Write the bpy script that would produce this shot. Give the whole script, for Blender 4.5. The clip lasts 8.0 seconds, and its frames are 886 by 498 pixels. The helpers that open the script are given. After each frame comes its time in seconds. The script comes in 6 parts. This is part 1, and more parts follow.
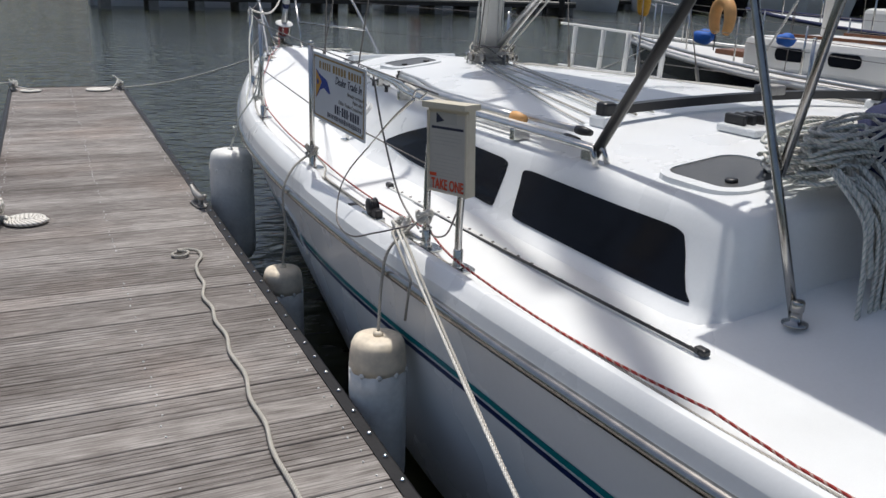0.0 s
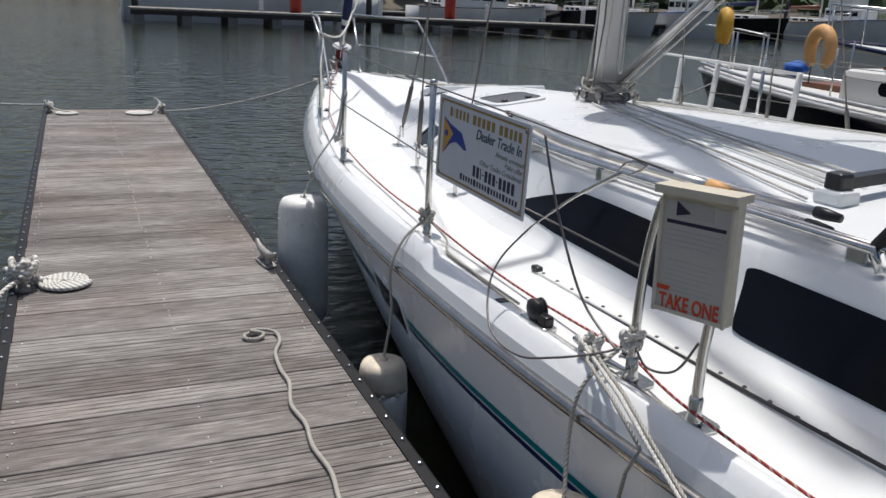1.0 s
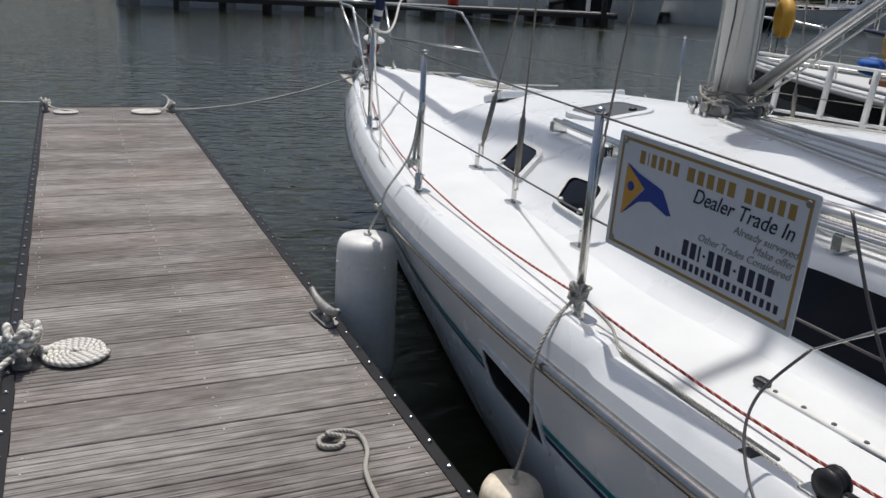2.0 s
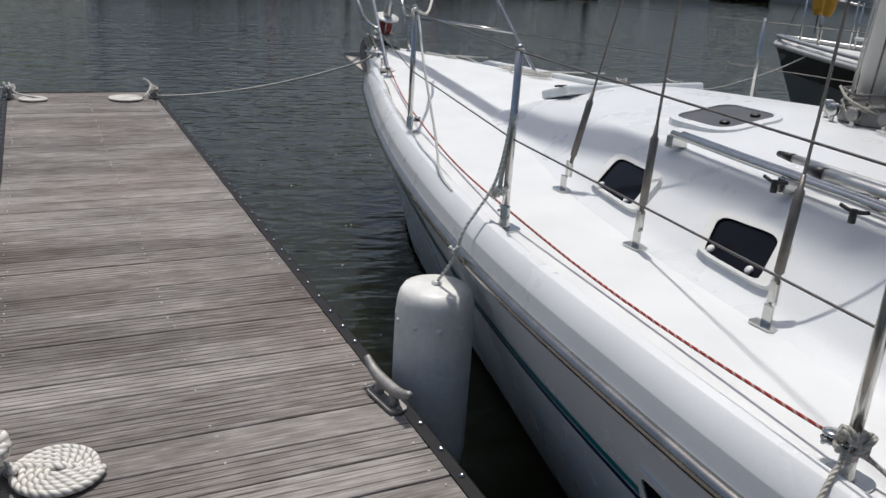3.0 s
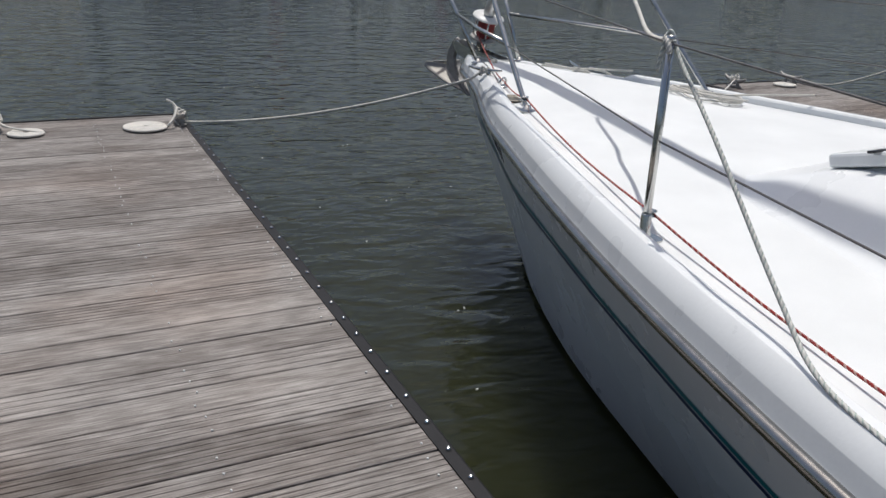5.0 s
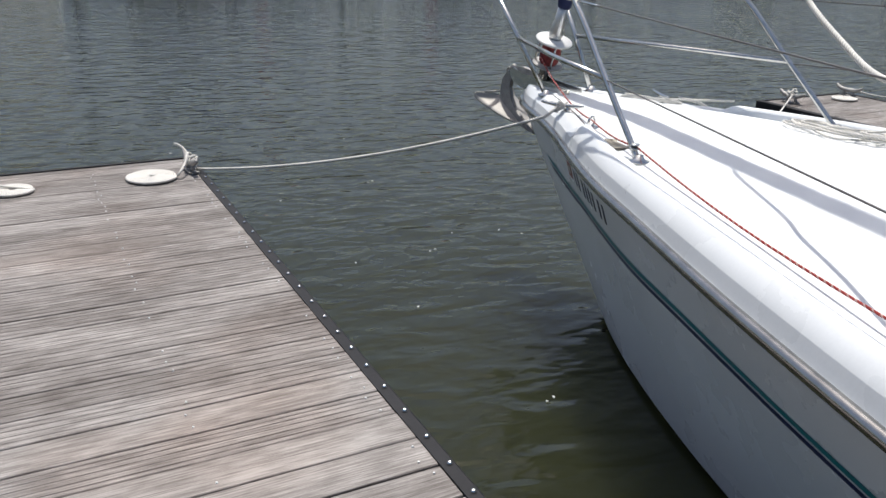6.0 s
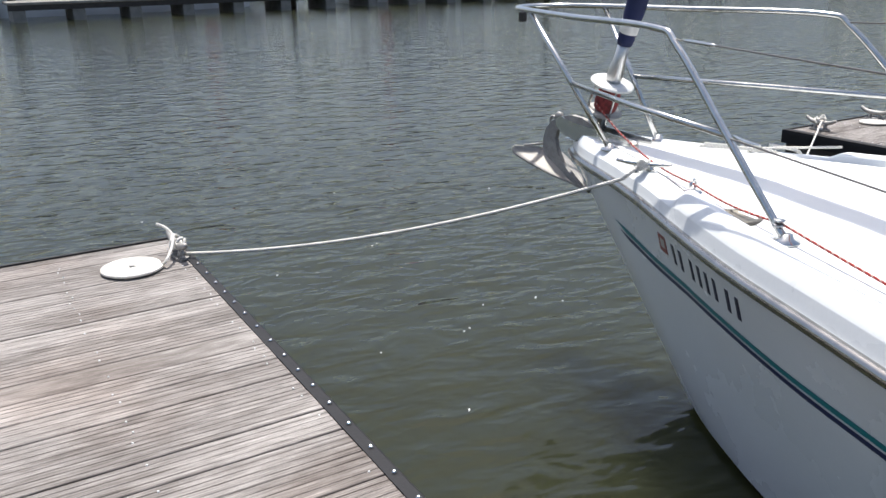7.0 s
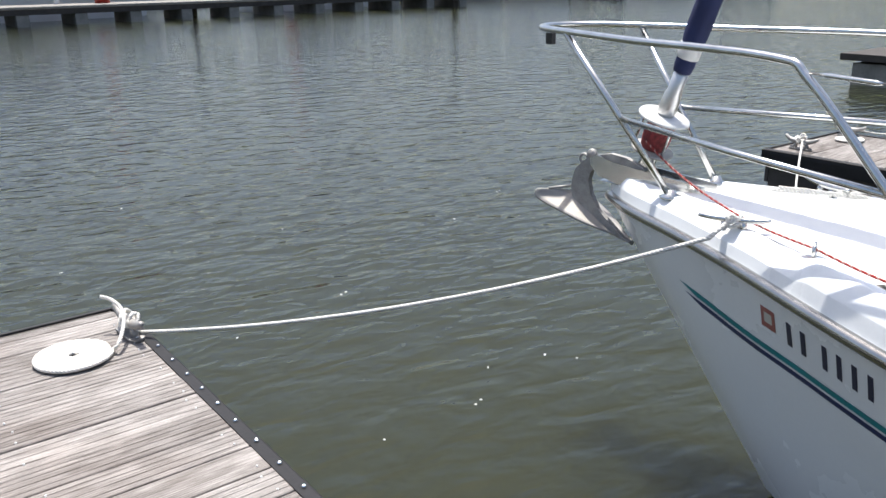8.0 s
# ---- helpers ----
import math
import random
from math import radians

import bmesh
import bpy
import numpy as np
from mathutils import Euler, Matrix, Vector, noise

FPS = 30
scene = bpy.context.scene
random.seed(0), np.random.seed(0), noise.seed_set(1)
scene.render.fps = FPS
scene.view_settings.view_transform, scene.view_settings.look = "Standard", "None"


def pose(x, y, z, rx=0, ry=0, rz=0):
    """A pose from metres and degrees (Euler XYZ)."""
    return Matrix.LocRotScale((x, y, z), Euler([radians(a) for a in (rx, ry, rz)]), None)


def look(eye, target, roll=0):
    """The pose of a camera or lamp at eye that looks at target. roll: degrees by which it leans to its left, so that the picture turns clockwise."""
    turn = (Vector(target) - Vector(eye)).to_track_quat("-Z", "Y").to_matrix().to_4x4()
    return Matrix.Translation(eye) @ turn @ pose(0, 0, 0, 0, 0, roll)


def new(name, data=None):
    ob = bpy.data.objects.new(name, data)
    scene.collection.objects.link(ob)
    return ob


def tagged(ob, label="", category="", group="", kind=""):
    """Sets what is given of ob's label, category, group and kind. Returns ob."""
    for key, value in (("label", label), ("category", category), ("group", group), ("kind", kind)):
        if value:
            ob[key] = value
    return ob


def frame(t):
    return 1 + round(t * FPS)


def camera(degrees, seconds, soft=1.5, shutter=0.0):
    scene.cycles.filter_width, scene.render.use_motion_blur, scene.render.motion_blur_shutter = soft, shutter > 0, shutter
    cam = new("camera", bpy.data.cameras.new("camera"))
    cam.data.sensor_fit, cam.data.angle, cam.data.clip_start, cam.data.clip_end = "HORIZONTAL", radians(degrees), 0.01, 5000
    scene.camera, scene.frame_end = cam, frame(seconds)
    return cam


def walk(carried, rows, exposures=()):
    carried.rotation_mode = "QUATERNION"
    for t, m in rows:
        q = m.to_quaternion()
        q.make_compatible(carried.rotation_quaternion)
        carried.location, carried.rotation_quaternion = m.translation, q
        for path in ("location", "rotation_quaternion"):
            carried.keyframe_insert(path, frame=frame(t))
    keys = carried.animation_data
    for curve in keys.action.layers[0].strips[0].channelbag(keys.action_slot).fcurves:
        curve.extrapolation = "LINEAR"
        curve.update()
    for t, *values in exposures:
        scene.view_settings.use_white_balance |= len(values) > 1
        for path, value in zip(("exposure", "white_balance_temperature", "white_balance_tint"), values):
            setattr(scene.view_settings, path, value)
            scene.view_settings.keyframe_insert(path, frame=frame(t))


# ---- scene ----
cam = camera(56.1, 8.0, shutter=0.0)
METRES, EYE, TILT, LEAN, TURN = 8.242, 1.53, 0.15, 0.0, -25.5
ROWS = [
    (0.0, 0.0, 0.0, 0.0, 0.61, -18.25, -1.86),
    (0.5, -0.0327, 0.0578, -0.0005, 1.32, -17.75, -2.34),
    (1.0, -0.0661, 0.1146, -0.0013, 2.31, -17.05, -2.84),
    (2.5, -0.161, 0.2908, -0.0034, 1.24, -18.8, -3.5),
    (3.0, -0.1886, 0.3486, -0.0052, 0.19, -19.73, -3.6),
    (3.5, -0.2143, 0.4077, -0.0051, 0.66, -20.53, -3.66),
    (4.0, -0.2412, 0.463, -0.0033, 0.56, -21.07, -3.0),
    (4.5, -0.2644, 0.5196, -0.0038, 0.31, -21.57, -2.81),
    (6.0, -0.3423, 0.6863, -0.0052, -1.49, -21.08, -1.16),
    (6.5, -0.3681, 0.7402, -0.0063, -2.27, -19.69, 0.41),
    (7.0, -0.3907, 0.7947, -0.0059, -5.2, -19.19, 1.02),
    (7.5, -0.414, 0.8461, -0.0051, -6.45, -18.81, 1.28),
    (8.0, -0.4397, 0.8969, -0.004, -11.88, -18.79, 0.7),
]
EXPOSURES = [(0.0, -0.50, 6330, 10), (1.0, -0.52, 6330, 10), (2.5, -0.74, 6330, 10), (4.5, -0.77, 6330, 10), (6.0, -0.12, 6330, 10), (6.5, 0.15, 6330, 10), (8.0, 0.64, 6330, 10)]
walk(cam, [(t, pose(0, 0, EYE, TILT, LEAN, TURN) @ pose(METRES * x, METRES * y, METRES * z, 90 + pitch, roll, yaw)) for t, x, y, z, yaw, pitch, roll in ROWS], EXPOSURES)

# ---- daylight ----
SUN_EL, SUN_AZ = 73.0, 22.0          # azimuth: degrees from +y towards +x
world = bpy.data.worlds.new("sky")
scene.world = world
world.use_nodes = True
wn = world.node_tree
sky = wn.nodes.new("ShaderNodeTexSky")
sky.sky_type = "NISHITA"
sky.sun_disc = False
sky.sun_elevation = radians(SUN_EL)
sky.sun_rotation = radians(SUN_AZ)
sky.air_density, sky.dust_density, sky.ozone_density = 1.0, 4.0, 1.0
bg = wn.nodes["Background"]
bg.inputs["Strength"].default_value = 0.13
wn.links.new(sky.outputs[0], bg.inputs["Color"])
sun = new("sun", bpy.data.lights.new("sun", "SUN"))
sun.data.energy, sun.data.angle, sun.data.color = 4.6, radians(0.53), (1.0, 0.95, 0.88)
_d = Vector((math.sin(radians(SUN_AZ)) * math.cos(radians(SUN_EL)), math.cos(radians(SUN_AZ)) * math.cos(radians(SUN_EL)), math.sin(radians(SUN_EL))))
sun.matrix_world = look(_d * 60, (0, 0, 0))


# ---- materials ----
def material(name, color, rough=0.5, metal=0.0, vary=0.15, scale=6.0, bump=0.0, bump_scale=60.0, spec=0.5, per_object=0.0, coat=0.0):
    """A surface with broad stains, fine grain and a little relief."""
    m = bpy.data.materials.new(name)
    m.use_nodes = True
    t = m.node_tree
    n, l = t.nodes, t.links
    b = n["Principled BSDF"]
    b.inputs["Roughness"].default_value, b.inputs["Metallic"].default_value = rough, metal
    b.inputs["Specular IOR Level"].default_value = spec
    b.inputs["Coat Weight"].default_value = coat
    tc = n.new("ShaderNodeTexCoord")
    big = n.new("ShaderNodeTexNoise")
    big.inputs["Scale"].default_value, big.inputs["Detail"].default_value = scale, 6
    l.new(tc.outputs["Object"], big.inputs["Vector"])
    fine = n.new("ShaderNodeTexNoise")
    fine.inputs["Scale"].default_value, fine.inputs["Detail"].default_value = bump_scale, 4
    l.new(tc.outputs["Object"], fine.inputs["Vector"])
    mix = n.new("ShaderNodeMath")
    mix.operation = "MULTIPLY_ADD"
    l.new(fine.outputs["Fac"], mix.inputs[0])
    mix.inputs[1].default_value = 0.4
    l.new(big.outputs["Fac"], mix.inputs[2])
    ramp = n.new("ShaderNodeMapRange")
    ramp.inputs["From Min"].default_value, ramp.inputs["From Max"].default_value = 0.45, 0.95
    ramp.inputs["To Min"].default_value, ramp.inputs["To Max"].default_value = 1 - vary, 1 + vary
    l.new(mix.outputs[0], ramp.inputs["Value"])
    last = ramp.outputs[0]
    if per_object:
        oi = n.new("ShaderNodeObjectInfo")
        r2 = n.new("ShaderNodeMapRange")
        r2.inputs["To Min"].default_value, r2.inputs["To Max"].default_value = 1 - per_object, 1 + per_object
        l.new(oi.outputs["Random"], r2.inputs["Value"])
        mm = n.new("ShaderNodeMath")
        mm.operation = "MULTIPLY"
        l.new(last, mm.inputs[0]), l.new(r2.outputs[0], mm.inputs[1])
        last = mm.outputs[0]
    sc = n.new("ShaderNodeVectorMath")
    sc.operation = "SCALE"
    sc.inputs[0].default_value = color
    l.new(last, sc.inputs["Scale"])
    l.new(sc.outputs[0], b.inputs["Base Color"])
    rr = n.new("ShaderNodeMapRange")
    rr.inputs["To Min"].default_value, rr.inputs["To Max"].default_value = max(0.02, rough - 0.08), min(1, rough + 0.1)
    l.new(big.outputs["Fac"], rr.inputs["Value"])
    l.new(rr.outputs[0], b.inputs["Roughness"])
    if bump:
        bp = n.new("ShaderNodeBump")
        bp.inputs["Strength"].default_value, bp.inputs["Distance"].default_value = bump, 0.004
        l.new(fine.outputs["Fac"], bp.inputs["Height"])
        l.new(bp.outputs[0], b.inputs["Normal"])
    return m


def decking_material():
    """Weathered silver-grey boards, with grain running along each board (x)."""
    m = bpy.data.materials.new("weathered_decking")
    m.use_nodes = True
    t = m.node_tree
    n, l = t.nodes, t.links
    b = n["Principled BSDF"]
    b.inputs["Specular IOR Level"].default_value = 0.25
    oi, tc = n.new("ShaderNodeObjectInfo"), n.new("ShaderNodeTexCoord")
    off = n.new("ShaderNodeVectorMath")
    off.operation = "MULTIPLY_ADD"
    l.new(oi.outputs["Random"], off.inputs[0])
    off.inputs[1].default_value = (37.0, 53.0, 0.0)
    l.new(tc.outputs["Object"], off.inputs[2])
    sc = n.new("ShaderNodeVectorMath")
    sc.operation = "MULTIPLY"
    sc.inputs[1].default_value = (4.5, 190.0, 20.0)
    l.new(off.outputs[0], sc.inputs[0])
    grain = n.new("ShaderNodeTexNoise")
    grain.inputs["Scale"].default_value, grain.inputs["Detail"].default_value, grain.inputs["Roughness"].default_value = 1.0, 8, 0.7
    l.new(sc.outputs[0], grain.inputs["Vector"])
    stain = n.new("ShaderNodeTexNoise")
    geo = n.new("ShaderNodeNewGeometry")
    stain.inputs["Scale"].default_value, stain.inputs["Detail"].default_value = 1.3, 6
    long = n.new("ShaderNodeVectorMath")
    long.operation = "MULTIPLY"
    long.inputs[1].default_value = (0.8, 2.0, 1.0)
    l.new(geo.outputs["Position"], long.inputs[0])
    l.new(long.outputs[0], stain.inputs["Vector"])
    s2 = n.new("ShaderNodeVectorMath")
    s2.operation = "MULTIPLY"
    s2.inputs[1].default_value = (8.0, 26.0, 5.0)
    l.new(off.outputs[0], s2.inputs[0])
    blot = n.new("ShaderNodeTexNoise")
    blot.inputs["Scale"].default_value, blot.inputs["Detail"].default_value = 1.0, 6
    l.new(s2.outputs[0], blot.inputs["Vector"])
    ramp = n.new("ShaderNodeValToRGB")
    e = ramp.color_ramp.elements
    e[0].position, e[0].color = 0.30, (0.10, 0.086, 0.077, 1)
    e[1].position, e[1].color = 0.72, (0.40, 0.376, 0.353, 1)
    mid = e.new(0.5)
    mid.color = (0.210, 0.193, 0.180, 1)
    a1 = n.new("ShaderNodeMath")
    a1.operation = "MULTIPLY_ADD"
    l.new(grain.outputs["Fac"], a1.inputs[0])
    a1.inputs[1].default_value = 1.15
    a1.inputs[2].default_value = -0.34
    a2 = n.new("ShaderNodeMath")
    a2.operation = "MULTIPLY_ADD"
    l.new(stain.outputs["Fac"], a2.inputs[0])
    a2.inputs[1].default_value = 0.56
    l.new(a1.outputs[0], a2.inputs[2])
    a3 = n.new("ShaderNodeMath")
    a3.operation = "MULTIPLY_ADD"
    l.new(blot.outputs["Fac"], a3.inputs[0])
    a3.inputs[1].default_value = 0.40
    l.new(a2.outputs[0], a3.inputs[2])
    a4 = n.new("ShaderNodeMath")
    a4.operation = "MULTIPLY_ADD"
    l.new(oi.outputs["Random"], a4.inputs[0])
    a4.inputs[1].default_value = 0.12
    l.new(a3.outputs[0], a4.inputs[2])
    a5 = n.new("ShaderNodeMath")
    a5.operation = "SUBTRACT"
    l.new(a4.outputs[0], a5.inputs[0])
    a5.inputs[1].default_value = 0.272
    l.new(a5.outputs[0], ramp.inputs["Fac"])
    brown = n.new("ShaderNodeTexNoise")
    brown.inputs["Scale"].default_value, brown.inputs["Detail"].default_value = 0.9, 5
    l.new(geo.outputs["Position"], brown.inputs["Vector"])
    where = n.new("ShaderNodeMapRange")
    where.inputs["From Min"].default_value, where.inputs["From Max"].default_value = 0.50, 0.72
    where.inputs["To Max"].default_value = 0.6
    l.new(brown.outputs["Fac"], where.inputs["Value"])
    tint = n.new("ShaderNodeMix")
    tint.data_type, tint.blend_type = "RGBA", "MULTIPLY"
    tint.inputs["B"].default_value = (0.86, 0.72, 0.64, 1)
    l.new(where.outputs[0], tint.inputs["Factor"])
    l.new(ramp.outputs[0], tint.inputs["A"])
    l.new(tint.outputs["Result"], b.inputs["Base Color"])
    b.inputs["Roughness"].default_value = 0.75
    bp = n.new("ShaderNodeBump")
    bp.inputs["Strength"].default_value, bp.inputs["Distance"].default_value = 0.5, 0.003
    l.new(grain.outputs["Fac"], bp.inputs["Height"])
    l.new(bp.outputs[0], b.inputs["Normal"])
    return m


def rope_material(name, c1, c2, twist=220.0, around=3.0, flecks=0.5):
    """Laid or braided line: slanting strands along the line's own length."""
    m = bpy.data.materials.new(name)
    m.use_nodes = True
    t = m.node_tree
    n, l = t.nodes, t.links
    b = n["Principled BSDF"]
    b.inputs["Roughness"].default_value, b.inputs["Specular IOR Level"].default_value = 0.8, 0.2
    uv = n.new("ShaderNodeUVMap")
    sep = n.new("ShaderNodeSeparateXYZ")
    l.new(uv.outputs[0], sep.inputs[0])
    a = n.new("ShaderNodeMath")
    a.operation = "MULTIPLY"
    a.inputs[1].default_value = 2 * math.pi * around
    l.new(sep.outputs["X"], a.inputs[0])
    c = n.new("ShaderNodeMath")
    c.operation = "MULTIPLY_ADD"
    c.inputs[1].default_value = twist
    l.new(sep.outputs["Y"], c.inputs[0])
    l.new(a.outputs[0], c.inputs[2])
    s = n.new("ShaderNodeMath")
    s.operation = "SINE"
    l.new(c.outputs[0], s.inputs[0])
    mr = n.new("ShaderNodeMapRange")
    mr.inputs["From Min"].default_value, mr.inputs["From Max"].default_value = flecks - 0.5, flecks + 0.4
    l.new(s.outputs[0], mr.inputs["Value"])
    mix = n.new("ShaderNodeMix")
    mix.data_type = "RGBA"
    mix.inputs["A"].default_value, mix.inputs["B"].default_value = (*c1, 1), (*c2, 1)
    l.new(mr.outputs[0], mix.inputs["Factor"])
    nz = n.new("ShaderNodeTexNoise")
    nz.inputs["Scale"].default_value = 30
    hsv = n.new("ShaderNodeHueSaturation")
    vr = n.new("ShaderNodeMapRange")
    vr.inputs["To Min"].default_value, vr.inputs["To Max"].default_value = 0.7, 1.25
    l.new(nz.outputs["Fac"], vr.inputs["Value"])
    l.new(vr.outputs[0], hsv.inputs["Value"])
    l.new(mix.outputs["Result"], hsv.inputs["Color"])
    l.new(hsv.outputs[0], b.inputs["Base Color"])
    bp = n.new("ShaderNodeBump")
    bp.inputs["Strength"].default_value, bp.inputs["Distance"].default_value = 0.6, 0.002
    l.new(s.outputs[0], bp.inputs["Height"])
    l.new(bp.outputs[0], b.inputs["Normal"])
    return m


def water_material():
    """Murky harbour water with wind ripples at several scales."""
    m = bpy.data.materials.new("harbour_water")
    m.use_nodes = True
    t = m.node_tree
    n, l = t.nodes, t.links
    b = n["Principled BSDF"]
    b.inputs["Base Color"].default_value = (0.0220, 0.0248, 0.0112, 1)
    b.subsurface_method = "BURLEY"
    b.inputs["Subsurface Weight"].default_value = 1.0
    b.inputs["Subsurface Radius"].default_value = (1.0, 1.0, 0.85)
    b.inputs["Subsurface Scale"].default_value = 1.0
    b.inputs["Roughness"].default_value = 0.09
    b.inputs["IOR"].default_value = 1.33
    geo = n.new("ShaderNodeNewGeometry")
    prev = None
    for k, (sx, sy, det, dist, strength) in enumerate(((2.8, 5.4, 1.7, 0.063, 0.55), (7.5, 13.0, 1.5, 0.011, 0.5), (0.5, 1.0, 2, 0.045, 0.3))):
        mp = n.new("ShaderNodeVectorMath")
        mp.operation = "MULTIPLY"
        mp.inputs[1].default_value = (sx, sy, 1)
        rot = n.new("ShaderNodeVectorRotate")
        rot.rotation_type = "Z_AXIS"
        rot.inputs["Angle"].default_value = radians(12 - 14 * k)
        l.new(geo.outputs["Position"], rot.inputs["Vector"])
        l.new(rot.outputs[0], mp.inputs[0])
        nz = n.new("ShaderNodeTexNoise")
        nz.inputs["Scale"].default_value, nz.inputs["Detail"].default_value, nz.inputs["Distortion"].default_value = 1.0, det, 0.35
        l.new(mp.outputs[0], nz.inputs["Vector"])
        bp = n.new("ShaderNodeBump")
        bp.inputs["Strength"].default_value, bp.inputs["Distance"].default_value = strength, dist
        l.new(nz.outputs["Fac"], bp.inputs["Height"])
        if prev:
            l.new(prev.outputs[0], bp.inputs["Normal"])
        prev = bp
    l.new(prev.outputs[0], b.inputs["Normal"])
    return m


GEL = material("white_gelcoat", (0.79, 0.81, 0.815), 0.28, 0, 0.04, 3.0, 0.06, 90)
DECKPAINT = material("white_nonskid_deck", (0.755, 0.775, 0.775), 0.55, 0, 0.05, 4.0, 0.35, 350)
HULLWHITE = material("white_hull_gelcoat", (0.78, 0.79, 0.79), 0.26, 0, 0.03, 2.0, 0.0, 60)
TUBEMETAL = material("tarnished_bronze_tube", (0.20, 0.185, 0.165), 0.45, 0.7, 0.2, 18, 0.3, 120)
CAPMETAL = material("tarnished_cap_metal", (0.16, 0.15, 0.13), 0.5, 0.7, 0.25, 25, 0.5, 120)
STEEL = material("polished_stainless", (0.60, 0.60, 0.58), 0.2, 1.0, 0.1, 20)
GALV = material("galvanised_cleat_metal", (0.34, 0.33, 0.315), 0.58, 0.6, 0.25, 25, 0.5, 120)
ALLOY = material("anodised_aluminium", (0.60, 0.60, 0.59), 0.35, 0.9, 0.1, 12)
TRACK = material("pale_anodised_track", (0.66, 0.67, 0.67), 0.5, 0.3, 0.1, 12)
RAILSTEEL = material("dull_stainless_rail", (0.40, 0.39, 0.37), 0.2, 1.0, 0.12, 14)
WIRE = material("grey_steel_wire", (0.16, 0.15, 0.145), 0.45, 0.6, 0.2, 40)
ACRYLIC = material("smoked_acrylic", (0.007, 0.008, 0.012), 0.1, 0, 0.1, 6, spec=0.14)
DRUMRED = material("wound_red_line", (0.20, 0.03, 0.03), 0.8, 0, 0.6, 60, 0.8, 200)
RUBBER = material("black_rubber", (0.016, 0.016, 0.018), 0.6, 0, 0.25, 10, 0.3, 80, spec=0.25)
BLACK = material("black_fittings", (0.02, 0.02, 0.022), 0.4, 0, 0.2, 20)
FENDER = material("dirty_white_vinyl", (0.78, 0.78, 0.75), 0.42, 0, 0.18, 7, 0.15, 50)
FENDERTOP = material("sun_yellowed_vinyl", (0.74, 0.65, 0.51), 0.5, 0, 0.2, 14, 0.15, 50)
TEAL = material("teal_stripe", (0.0, 0.19, 0.21), 0.3, 0, 0.06, 5)
NAVY = material("navy_stripe", (0.008, 0.02, 0.09), 0.3, 0, 0.06, 5)
ANTIFOUL = material("dark_bottom_paint", (0.018, 0.02, 0.028), 0.7, 0, 0.3, 6)
CANVAS = material("navy_canvas", (0.011, 0.018, 0.070), 0.85, 0, 0.25, 8, 0.4, 400)
CREAM = material("cream_plastic", (0.62, 0.57, 0.45), 0.45, 0, 0.08, 8)
FAINTINK = material("faded_print", (0.44, 0.43, 0.39), 0.6, 0, 0.05, 8)
PAPER = material("yellowed_paper", (0.50, 0.48, 0.43), 0.6, 0, 0.05, 8)
SIGNWHITE = material("white_sign_board", (0.66, 0.69, 0.72), 0.4, 0, 0.04, 8)
SIGNGOLD = material("gold_sign_ink", (0.34, 0.22, 0.06), 0.5, 0, 0.05, 8)
SIGNBLUE = material("blue_sign_ink", (0.015, 0.05, 0.30), 0.5, 0, 0.05, 8)
SIGNORANGE = material("amber_sign_ink", (0.62, 0.33, 0.05), 0.5, 0, 0.05, 8)
INK = material("dark_ink", (0.02, 0.022, 0.05), 0.5, 0, 0.05, 8)
GREYINK = material("grey_ink", (0.30, 0.29, 0.27), 0.6, 0, 0.05, 8)
TAGRED = material("faded_tag_red", (0.30, 0.10, 0.085), 0.5, 0, 0.15, 20)
REDINK = material("red_ink", (0.62, 0.07, 0.02), 0.5, 0, 0.05, 8)
CONCRETE = material("float_concrete", (0.22, 0.21, 0.19), 0.85, 0, 0.3, 3, 0.5, 30)
DARKWOOD = material("dark_dock_timber", (0.05, 0.043, 0.038), 0.8, 0, 0.35, 5, 0.5, 60)
TEAK = material("varnished_teak", (0.16, 0.06, 0.025), 0.4, 0, 0.25, 9, 0.2, 80)
BUOYYELLOW = material("yellow_buoy_vinyl", (0.60, 0.33, 0.03), 0.55, 0, 0.15, 10)
BUOYORANGE = material("faded_orange_buoy", (0.70, 0.38, 0.14), 0.55, 0, 0.15, 10)
BLUETARP = material("bright_blue_cloth", (0.01, 0.10, 0.42), 0.7, 0, 0.2, 12, 0.4, 100)
NAVYHULL = material("navy_hull_paint", (0.006, 0.007, 0.014), 0.12, 0, 0.1, 2)
GREYHULL = material("grey_topsides", (0.15, 0.16, 0.165), 0.35, 0, 0.12, 2)
FARWHITE = material("far_boat_white", (0.66, 0.66, 0.64), 0.4, 0, 0.08, 1.0)
REDPAINT = material("faded_red_paint", (0.38, 0.03, 0.02), 0.5, 0, 0.15, 3)
FOLIAGE = material("shore_foliage", (0.045, 0.075, 0.03), 0.8, 0, 0.4, 0.4)
BANK = material("reflection_bank", (0.14, 0.12, 0.09), 0.9, 0, 0.3, 0.3)
ROPEWHITE = rope_material("white_laid_rope", (0.74, 0.72, 0.67), (0.62, 0.60, 0.55), 420, 3)
ROPELAID = rope_material("thick_white_laid_rope", (0.80, 0.78, 0.73), (0.42, 0.40, 0.36), 230, 2)
ROPEGREY = rope_material("weathered_grey_rope", (0.50, 0.48, 0.43), (0.37, 0.35, 0.31), 420, 3)
ROPERED = rope_material("red_flecked_line", (0.30, 0.04, 0.035), (0.62, 0.52, 0.46), 190, 1, 0.9)
ROPEGREEN = rope_material("grey_green_flecked_line", (0.62, 0.62, 0.58), (0.16, 0.28, 0.26), 300, 2, 1.0)
DECKING = decking_material()
WATER = water_material()


